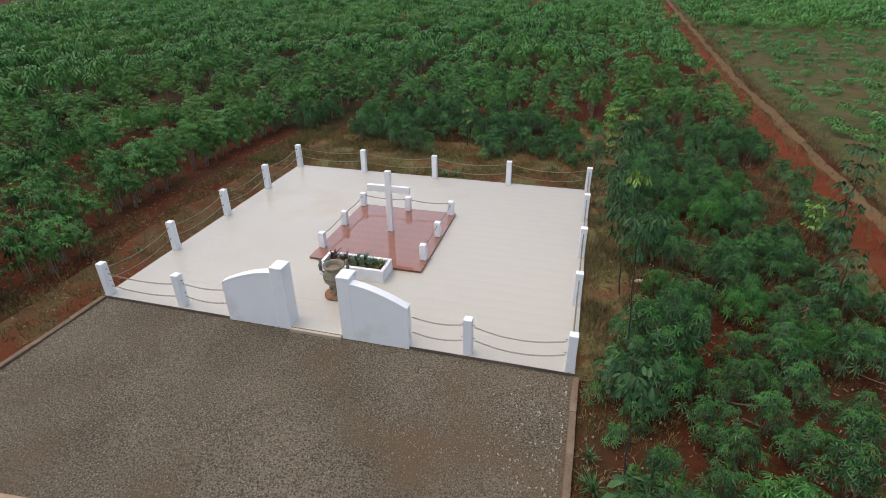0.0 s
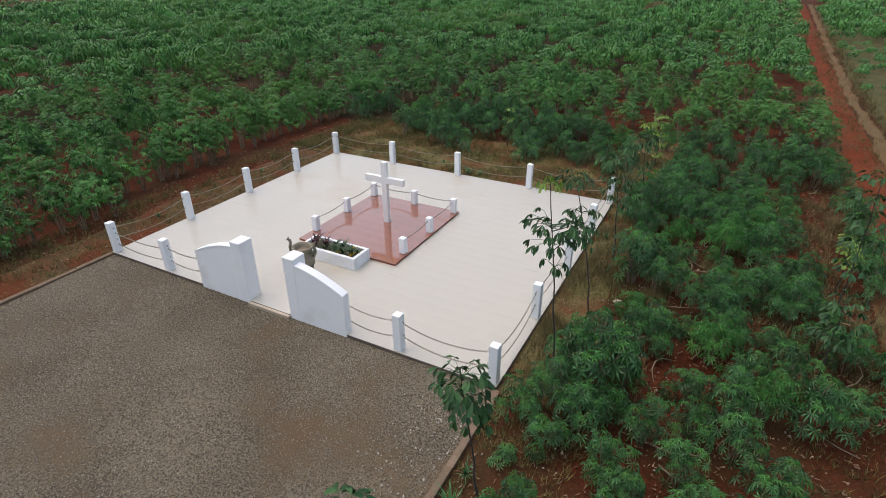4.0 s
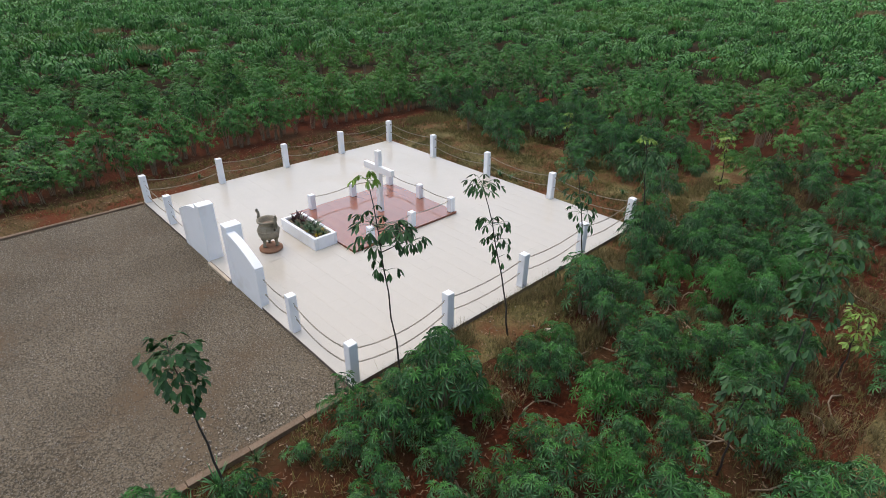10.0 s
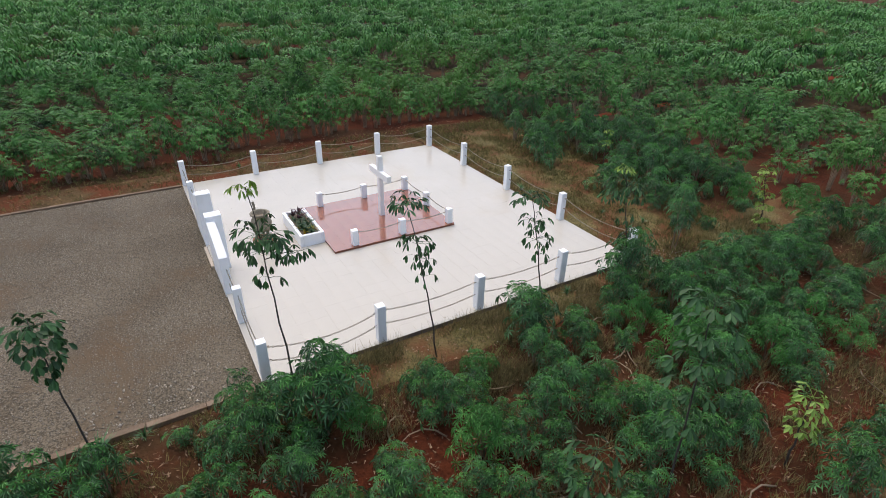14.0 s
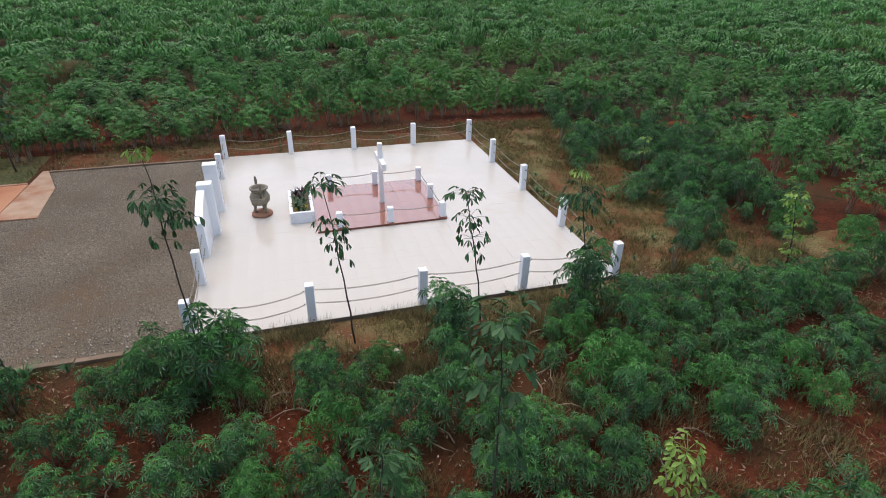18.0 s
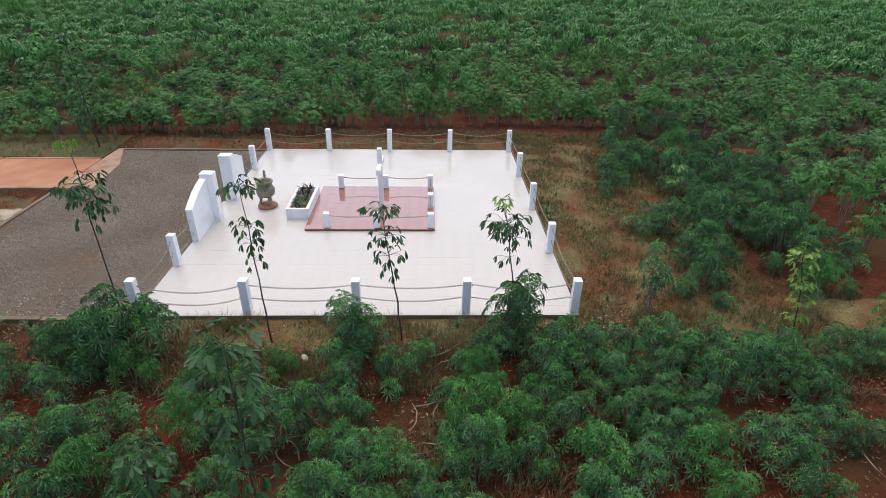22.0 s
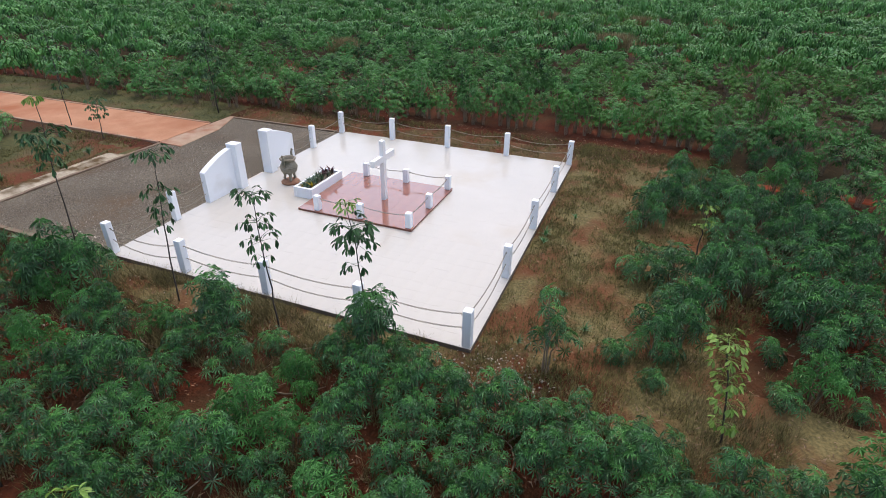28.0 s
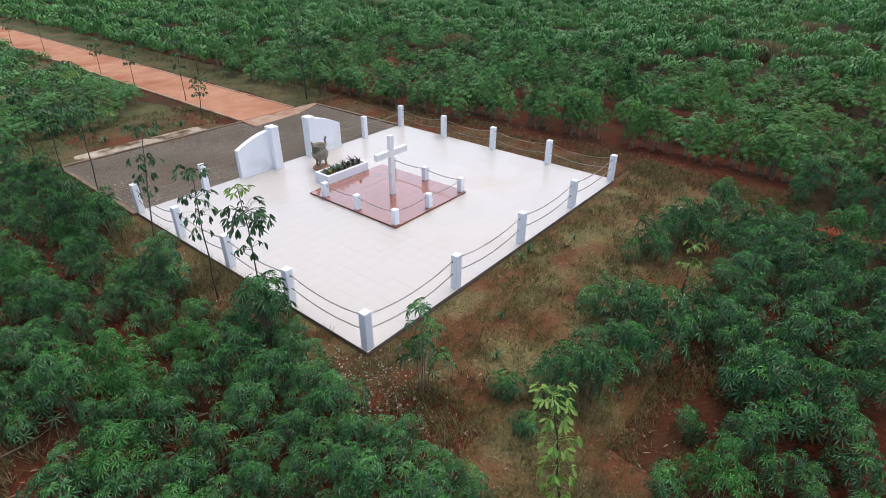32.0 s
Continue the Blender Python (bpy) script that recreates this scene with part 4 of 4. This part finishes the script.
def whorl(rnd, petioles, reach, leaf, droop, lifts=(5, 40)):
    """A storey of arching stalks, three hanging leaflets at the end of each."""
    lv, lt = leaf
    pieces = []
    for k in range(round(1.45 * petioles)):
        yaw = 2.399 * k + rnd.uniform(-0.35, 0.35)
        lift = radians(rnd.uniform(*lifts))
        arm = reach * rnd.uniform(0.55, 1.1)
        z0 = rnd.uniform(-0.07, 0.05)
        c, s = math.cos(yaw), math.sin(yaw)
        mid = (0.6 * arm * math.cos(lift) * c, 0.6 * arm * math.cos(lift) * s, z0 + 0.6 * arm * math.sin(lift))
        tip = np.array([arm * math.cos(lift) * c, arm * math.cos(lift) * s, z0 + 0.62 * arm * math.sin(lift)])
        pieces.append(tri_tube([(0, 0, z0), mid, tuple(tip)], [0.006, 0.004, 0.003], 3))
        for off in (-0.9, 0.0, 0.9):
            m = turn_matrix(yaw + off + rnd.uniform(-0.2, 0.2), radians(droop + rnd.uniform(-20, 20)), rnd.uniform(-0.4, 0.4))
            pieces.append((lv * rnd.uniform(0.75, 1.15) @ m.T + tip, lt))
    return join(pieces)


EVEN = ((0.62, 0.26, 5, 62), (0.75, 0.32, 9, 52), (0.88, 0.34, 11, 44), (1.0, 0.34, 11, 36))


def sapling(seed, foot, top, label, storeys=EVEN, leaf=(0.20, 0.062), leaf_mat=RUBBER_LEAF, thick=0.022, side=(), pale=False):
    """A thin leaning trunk with storeys (how far up, reach, stalks, droop) and side branches (how far up, direction, reach)."""
    rnd = random.Random(seed)
    tree = thing("rubber_sapling", label, "sapling", pose(foot[0], foot[1], ground_height(foot[0], foot[1])), "rubber saplings")
    rise = Vector((top[0] - foot[0], top[1] - foot[1], top[2]))
    curve = [Vector((rise.x * f ** 1.4 + rnd.uniform(-0.02, 0.02), rise.y * f ** 1.4 + rnd.uniform(-0.02, 0.02), rise.z * f)) for f in (i / 9 for i in range(10))]
    curve[0].z = -0.06
    part("trunk", Geo().tube(curve, [thick * (1 - 0.075 * i) for i in range(10)], 6).mesh("trunk", BARK, smooth=True), tree, "thin dark leaning trunk")

    def along(f):
        i = min(8, int(f * 9))
        return curve[i].lerp(curve[i + 1], f * 9 - i)

    shape = leaflet(*leaf)
    for f, reach, stalks, droop in storeys:
        fresh = pale and f == 1.0
        v, t = whorl(rnd, stalks, reach, leaflet(0.8 * leaf[0], 0.75 * leaf[1]) if fresh else shape, droop)
        part("leaf_whorl", array_mesh("leaf_whorl", v, t, PALE_LEAF if fresh else leaf_mat), tree, "yellow-green new leaves" if fresh else "", at=Matrix.Translation(along(f)))
    for f, turn, reach in side:
        out = Vector((reach * math.cos(radians(turn)), reach * math.sin(radians(turn)), 0.35 * reach))
        branch = part("branch", Geo().tube([along(f), along(f) + out * 0.6 + Vector((0, 0, 0.02)), along(f) + out], [0.01, 0.008, 0.005], 5).mesh("branch", BARK, smooth=True), tree)
        v, t = whorl(rnd, 6, 0.24, shape, 45)
        part("leaf_whorl", array_mesh("leaf_whorl", v, t, leaf_mat), branch, at=Matrix.Translation(along(f) + out))
    return tree


PALE_STOREYS = ((0.25, 0.24, 8, 40), (0.45, 0.26, 9, 40), (0.65, 0.27, 10, 36), (0.85, 0.26, 9, 32), (1.0, 0.24, 8, 28))
ROADSIDE = ((0.6, 0.36, 6, 50), (0.8, 0.4, 8, 42), (1.0, 0.36, 8, 36))
sapling(1, (7.28, -4.95), (6.87, -5.16, 4.58), "tall leaning rubber sapling with drooping dark leaves beside terrace",
        ((0.66, 0.30, 4, 66), (0.75, 0.40, 9, 56), (0.82, 0.50, 16, 42), (1.0, 0.22, 6, 50)), pale=True, side=((0.72, 60, 0.5), (0.8, 15, 0.42)))
sapling(2, (7.22, -1.85), (6.58, -2.19, 3.55), "leaning rubber sapling with hanging dark leaves beside terrace", ((0.56, 0.22, 3, 70), (0.68, 0.32, 7, 60), (0.77, 0.36, 9, 54), (1.0, 0.38, 13, 42)))
sapling(3, (7.20, 1.10), (6.90, 0.71, 3.2), "slim rubber sapling with drooping leaves beside terrace", ((0.58, 0.26, 3, 66), (0.70, 0.36, 8, 56), (0.82, 0.36, 9, 50), (1.0, 0.36, 12, 40)))
sapling(13, (12.3, -0.55), (12.17, -0.6, 3.98), "tall dark rubber sapling among cassava near the track", ((0.5, 0.34, 6, 50), (0.64, 0.38, 8, 46), (0.78, 0.42, 9, 40), (0.9, 0.42, 9, 36), (1.0, 0.36, 9, 30)), (0.19, 0.076))
sapling(14, (12.05, -2.15), (12.0, -2.05, 2.0), "short dark rubber sapling among cassava", ((0.6, 0.34, 8, 45), (0.8, 0.36, 9, 40), (1.0, 0.34, 9, 32)), (0.18, 0.07))
sapling(4, (7.42, 3.7), (7.2, 3.18, 3.56), "rubber sapling rising out of a cassava bush", ((0.66, 0.26, 4, 66), (0.80, 0.40, 10, 54), (0.87, 0.44, 16, 40), (1.0, 0.18, 6, 30)), side=((0.74, 200, 0.45),), pale=True)
sapling(5, (7.15, -8.3), (6.89, -8.47, 3.16), "dense leafy rubber sapling beside the gravel kerb", ((0.72, 0.26, 6, 62), (0.80, 0.32, 12, 50), (0.89, 0.33, 14, 44), (0.96, 0.33, 14, 36)), (0.17, 0.08))
sapling(7, (7.1, -11.4), (6.93, -10.95, 3.32), "leafy rubber sapling beside the gravel kerb", ((0.76, 0.28, 8, 54), (0.88, 0.34, 14, 44), (0.98, 0.34, 16, 32)), (0.18, 0.08))
sapling(8, (6.95, 10.35), (6.84, 9.95, 2.2), "pale yellow-green young sapling among weeds", PALE_STOREYS, (0.15, 0.06), PALE_LEAF)
sapling(9, (12.75, 2.1), (12.7, 2.12, 1.5), "pale yellow-green seedling near the track", ((0.6, 0.25, 8, 40), (0.82, 0.27, 9, 34), (1.0, 0.24, 8, 25)), (0.15, 0.06), PALE_LEAF)
sapling(10, (0.33, 9.95), (0.33, 9.96, 1.75), "light green shoot above the cassava", ((0.75, 0.2, 5, 35), (1.0, 0.2, 5, 25)), (0.14, 0.05), PALE_LEAF)
sapling(12, (-6.5, -12.9), (-6.45, -13.0, 4.6), "leafy dark rubber tree at the road end", ((0.30, 0.5, 10, 50), (0.45, 0.62, 14, 48), (0.6, 0.66, 16, 44), (0.74, 0.6, 14, 42), (0.88, 0.5, 12, 38), (1.0, 0.36, 10, 30)),
        (0.2, 0.08), thick=0.035, side=((0.4, 20, 0.6), (0.5, 150, 0.6), (0.6, 270, 0.55), (0.68, 80, 0.5)))
for k, (x, y, tall) in enumerate(((-1.95, -17.7, 3.1), (-2.0, -24.1, 2.1), (-1.8, -28.5, 2.3), (-1.3, -36.6, 4.2), (-1.75, -46.0, 2.4), (-5.95, -23.6, 5.2), (-1.2, -14.7, 1.6))):
    sapling(30 + k, (x, y), (x + 0.2 * plot(k, y, 1.3) - 0.25, y - 0.3, tall), "roadside rubber sapling with dark leaves", ROADSIDE, (0.2, 0.08))

# ---- plants in the planter ----


def tuft(seed, blades, length, width, spread, mat, name):
    rnd = random.Random(seed)
    verts, tris = [(0, 0, -0.03)], []
    for k in range(blades):
        a, lean, size = rnd.uniform(0, 6.28), rnd.uniform(0.1, spread), length * rnd.uniform(0.6, 1.1)
        c, s, n = math.cos(a), math.sin(a), len(verts)
        mid, tip = 0.55 * size, size
        verts += [(mid * lean * c + width * s, mid * lean * s - width * c, mid), (mid * lean * c - width * s, mid * lean * s + width * c, mid), (tip * lean * 1.5 * c, tip * lean * 1.5 * s, tip * (1 - 0.3 * lean))]
        tris += [(0, n, n + 1), (n + 1, n, n + 2)]
    return array_mesh(name, np.array(verts), np.array(tris), mat)


shapes = [(tuft(1, 22, 0.30, 0.018, 0.8, PLANTER_LEAF, "leaf_tuft"), "spiky green plant growing in the planter", "plant"),
          (tuft(2, 18, 0.26, 0.03, 0.7, PURPLE, "leaf_tuft"), "dark purple-leaved plant in the planter", "plant"),
          (tuft(3, 26, 0.20, 0.022, 1.0, PLANTER_LEAF, "leaf_tuft"), "low green plant growing in the planter", "plant"),
          (tuft(4, 16, 0.30, 0.028, 0.8, YELLOW, "leaf_tuft"), "yellow flowering plant in the planter", "flower")]
for x, y, kind, size in ((-0.72, 0.1, 1, 1.3), (-0.62, -0.12, 1, 1.2), (-0.45, 0.1, 0, 0.8), (-0.28, 0.0, 1, 1.2), (-0.2, -0.18, 0, 0.9), (-0.02, 0.12, 0, 1.0), (0.12, -0.1, 2, 1.1), (0.26, 0.1, 0, 1.1),
                         (0.38, -0.12, 2, 1.2), (0.52, 0.08, 2, 1.0), (0.62, 0.14, 3, 0.75), (0.74, -0.16, 3, 0.6), (0.30, -0.2, 3, 0.5), (0.68, -0.08, 0, 1.0), (0.78, 0.06, 2, 0.9)):
    me, label, category = shapes[kind]
    ob = tagged(new("planter_plant", me), label, category, "planter plants")
    ob.matrix_basis = pose(-0.08 + x, -2.58 + y, TOP + 0.285, 0, 0, 97 * x) @ Matrix.Scale(size, 4)

# ---- grass, litter and stones ----
grng = random.Random(9)
stone = new("white_stone", Geo().lathe([(0.03, 0.0), (0.12, 0.01), (0.14, 0.06), (0.10, 0.11), (0.02, 0.13)], 9).mesh("white_stone", RUBBLE))
tagged(stone, "pale lump of stone lying on the turf", "stone").matrix_basis = pose(7.75, -1.0, 0.04, 8, 5, 30) @ Matrix.Diagonal((0.9, 0.5, 0.6, 1.0))


def sprinkle(name, number, area, make, mat, label, category):
    """Many small pieces over the plan."""
    verts, tris, n = [], [], 0
    for _ in range(number):
        spot = area()
        if spot is None:
            continue
        v, t = make(*spot)
        verts.append(v)
        tris.append(t + n)
        n += len(v)
    return tagged(new(name, array_mesh(name, np.concatenate(verts), np.concatenate(tris), mat)), label, category, kind="stuff")


weed = tuft(8, 40, 0.34, 0.012, 0.9, LEAF, "weed_tuft")
for k, (x, y, size) in enumerate(((0.3, 5.75, 0.9), (0.8, 5.8, 0.7), (6.7, -8.3, 1.2), (6.9, -8.8, 1.3), (6.6, -7.6, 0.8), (5.6, 6.3, 0.6), (6.9, 4.6, 0.8), (6.7, 2.4, 0.7), (-1.2, 6.4, 0.6),
                                  (3.4, 6.9, 0.6), (-7.2, -3.1, 0.7), (-7.4, 1.9, 0.7), (2.1, -12.9, 0.9), (0.6, -13.3, 1.1), (3.9, -13.6, 1.0), (4.6, 7.6, 0.7))):
    clump = tagged(new("weed", weed), "small green weed clump at the turf edge", "weed", "weeds")
    clump.matrix_basis = pose(x, y, ground_height(x, y) + 0.03, 0, 0, 71 * k) @ Matrix.Scale(size, 4)


def grass_tuft(x, y):
    z = ground_height(x, y) + 0.02
    verts, tris = [], []
    for k in range(6):
        a, h, lean = grng.uniform(0, 6.28), grng.uniform(0.05, 0.17), grng.uniform(0.3, 1.3)
        bx, by = x + grng.uniform(-0.05, 0.05), y + grng.uniform(-0.05, 0.05)
        c, s = math.cos(a), math.sin(a)
        verts += [(bx - 0.007 * s, by + 0.007 * c, z - 0.03), (bx + 0.007 * s, by - 0.007 * c, z - 0.03), (bx + h * lean * c, by + h * lean * s, z + h)]
        tris.append((3 * k, 3 * k + 1, 3 * k + 2))
    return np.array(verts), np.array(tris)


def turf_spot():
    pick = grng.random()
    if pick < 0.6:
        x, y = grng.uniform(-9, 8.5), grng.uniform(5.5, 11.5)
    elif pick < 0.7:
        x, y = grng.uniform(6.4, 8.2), grng.uniform(-12, 6)
    elif pick < 0.8:
        x, y = grng.uniform(-9.2, -6.4), grng.uniform(-12, 6)
    elif pick < 0.95:
        x, y = (grng.uniform(-1.6, 7.5), grng.uniform(-17, -12.6)) if grng.random() < 0.6 else (grng.uniform(-8.6, -5), grng.uniform(-40, -12))
    else:
        x, y = grng.uniform(11.5, 14.5), grng.uniform(-6, 12)
    return (x, y) if plot(x, y, 1.1, 7.7) > grng.uniform(-0.55, 0.35) else None


sprinkle("turf_grass", 38000, turf_spot, grass_tuft, GRASS, "short dry olive grass on red soil", "grass")


def verge_tuft(x, y):
    z = ground_height(x, y) + 0.02
    verts, tris = [], []
    for k in range(7):
        a, h, lean = grng.uniform(0, 6.28), grng.uniform(0.12, 0.34), grng.uniform(0.2, 1.0)
        bx, by = x + grng.uniform(-0.06, 0.06), y + grng.uniform(-0.06, 0.06)
        c, s = math.cos(a), math.sin(a)
        verts += [(bx - 0.006 * s, by + 0.006 * c, z - 0.03), (bx + 0.006 * s, by - 0.006 * c, z - 0.03), (bx + h * lean * c, by + h * lean * s, z + h)]
        tris.append((3 * k, 3 * k + 1, 3 * k + 2))
    return np.array(verts), np.array(tris)


def verge_spot():
    pick = grng.random()
    if pick < 0.32:
        x, y = grng.uniform(6.35, 8.9), grng.uniform(-4.8, 5.6)
    elif pick < 0.6:
        y = -8 + 80 * grng.random() ** 1.5
        x = grng.choice((13.8, 15.3, 16.6, 16.9)) + 0.03 * max(0, y - 30) + grng.gauss(0, 0.3)
        return x, y
    elif pick < 0.62:
        x, y = grng.uniform(4.0, 8.0), grng.uniform(5.5, 9.0)
    elif pick < 0.75:
        x, y = grng.uniform(4.8, 9.6), grng.uniform(9.0, 13.2)
    else:
        x, y = grng.uniform(9.5, 13.9), grng.uniform(-3, 8.5)
    return (x, y) if plot(x, y, 0.9, 2.7) > grng.uniform(-0.1, 0.4) else None


sprinkle("verge_grass", 19000, verge_spot, verge_tuft, VERGE, "tan and olive dry grass beside the terrace", "grass")


def dry_tuft(x, y):
    verts, tris = [], []
    for k in range(8):
        a, h, lean = grng.uniform(0, 6.28), grng.uniform(0.9, 1.6), grng.uniform(0.05, 0.4)
        c, s = math.cos(a), math.sin(a)
        verts += [(x - 0.04 * s, y + 0.04 * c, 0.02), (x + 0.04 * s, y - 0.04 * c, 0.02), (x + h * lean * c, y + h * lean * s, h)]
        tris.append((3 * k, 3 * k + 1, 3 * k + 2))
    return np.array(verts), np.array(tris)


def clearing_spot():
    a, b, r = grng.choice(CLEARINGS)
    return a + grng.gauss(0, 0.38) * r, b + grng.gauss(0, 0.5) * r


sprinkle("tall_grass", 2200, clearing_spot, dry_tuft, DRY_GRASS, "tall tan dry grass in field clearings", "grass")


def litter_piece(x, y):
    z, a, size, w = ground_height(x, y) + grng.uniform(0.035, 0.06), grng.uniform(0, 6.28), grng.uniform(0.03, 0.14), grng.uniform(0.006, 0.02)
    c, s, k = math.cos(a), math.sin(a), grng.uniform(-0.03, 0.03)
    return np.array([(x - w * s, y + w * c, z), (x + size * c, y + size * s, z + k), (x + w * s, y - w * c, z + 0.01)]), np.array([(0, 1, 2)])


def field_spot():
    pick = grng.random()
    if pick < 0.6:
        return grng.uniform(6.4, 14), grng.uniform(-13, 13)
    if pick < 0.8:
        return grng.uniform(-9, 9), grng.uniform(5.6, 13)
    return grng.uniform(-10, -6.4), grng.uniform(-12, 9)


sprinkle("leaf_litter", 12000, field_spot, litter_piece, STRAW, "dry straw and leaf litter on soil", "litter")
pebble = np.array([(1, 0, 0), (-1, 0.1, 0), (0, 1, 0), (0.1, -1, 0), (0, 0, 0.7), (0, 0, -0.7)])
pebble_tris = np.array([(0, 2, 4), (2, 1, 4), (1, 3, 4), (3, 0, 4), (2, 0, 5), (1, 2, 5), (3, 1, 5), (0, 3, 5)])


def pebble_at(low, high, rise):
    def make(x, y):
        m = turn_matrix(grng.uniform(0, 6), grng.uniform(0, 6), grng.uniform(0, 6))
        size = grng.uniform(low, high)
        return pebble * (size, size * grng.uniform(0.5, 1), size * grng.uniform(0.5, 1)) @ m.T + (x, y, rise(x, y) + size * 0.2), pebble_tris
    return make


sprinkle("gravel_stones", 30000, lambda: (grng.uniform(-6.15, 6.15), grng.uniform(-11.8, -5.45)), pebble_at(0.012, 0.026, lambda x, y: 0.026 + 0.012 * plot(x, y, 0.9, 2) + 0.006 * plot(x, y, 0.3, 4)), STONE_BIT, "loose grey crushed stones", "gravel")


def rubble_spot():
    pick = grng.random()
    if pick < 0.42:
        return 6.6 + grng.gauss(0.2, 0.5), 5.7 + grng.gauss(0.3, 0.6)
    if pick < 0.6:
        return min(6.1, 5.6 + grng.gauss(0, 0.45)), grng.uniform(-8.6, -5.5)
    return grng.uniform(6.4, 12), grng.uniform(-10, 9)


sprinkle("rubble", 1000, rubble_spot, pebble_at(0.014, 0.045, lambda x, y: 0.035 if y < -5.4 and abs(x) < 6.2 else ground_height(x, y) + 0.03), RUBBLE, "scattered pale stone rubble", "rubble")
for k in range(70):
    x, y = grng.uniform(7.4, 13.0), grng.uniform(-9, 10)
    a, size = grng.uniform(0, 6.28), grng.uniform(0.45, 1.2)
    z = ground_height(x, y) + 0.04
    pts = [(x + size * f * math.cos(a + 0.9 * f), y + size * f * math.sin(a + 0.9 * f), z + 0.10 * math.sin(3.1 * f)) for f in (0, 0.25, 0.5, 0.75, 1.0)]
    tagged(new("fallen_stem", Geo().tube(pts, [0.018, 0.017, 0.015, 0.012, 0.008], 5).mesh("fallen_stem", STEM, smooth=True)), "dry tan cassava stem lying on the soil", "stem", "fallen stems")

# ---- tiles ----
PITCH = 0.4


def tile_mesh(w, d, mat, name="tile", lip=0.0003):
    geo = Geo()
    geo.add([(-w, -d, -0.008), (w, -d, -0.008), (w, d, -0.008), (-w, d, -0.008), (-w, -d, -lip), (w, -d, -lip), (w, d, -lip), (-w, d, -lip),
             (-w + lip, -d + lip, 0), (w - lip, -d + lip, 0), (w - lip, d - lip, 0), (-w + lip, d - lip, 0)],
            [(8, 9, 10, 11), (4, 5, 9, 8), (5, 6, 10, 9), (6, 7, 11, 10), (7, 4, 8, 11), (0, 1, 5, 4), (1, 2, 6, 5), (2, 3, 7, 6), (3, 0, 4, 7)])
    return geo.mesh(name, mat) if mat else geo


columns, lines = round(2 * HALF_X / PITCH), round(2 * HALF_Y / PITCH)
wide, deep = 2 * HALF_X / columns, 2 * HALF_Y / lines
tile = tile_mesh(wide / 2 - 0.0006, deep / 2 - 0.0006, TILE)
rest = Geo()
loose = 0
trng = random.Random(3)
for i in reversed(range(columns)):
    for j in range(lines):
        x, y = -HALF_X + wide * (i + 0.5), -HALF_Y + deep * (j + 0.5)
        if PL[0] + 0.2 < x < PL[2] - 0.2 and PL[1] + 0.2 < y < PL[3] - 0.2:
            continue
        z = TOP + trng.uniform(-0.0006, 0.0006)
        if loose < 300:
            part("tile", tile, terrace, at=Matrix.Translation((x, y, z)))
            loose += 1
        else:
            piece = tile_mesh(wide / 2 - 0.0006, deep / 2 - 0.0006, None)
            rest.add([(a + x, b + y, c + z) for a, b, c in piece.v], piece.f)
tagged(part("tiles", rest.mesh("tiles", TILE_REST), terrace), kind="stuff")
columns, lines = 9, 10
wide, deep = (PL[2] - PL[0]) / columns, (PL[3] - PL[1]) / lines
red = tile_mesh(wide / 2 - 0.0006, deep / 2 - 0.0006, RED_TILE)
for i in range(columns):
    for j in range(lines):
        part("tile", red, plinth, at=Matrix.Translation((PL[0] + wide * (i + 0.5), PL[1] + deep * (j + 0.5), TOP + 0.07 + trng.uniform(-0.0004, 0.0004))))
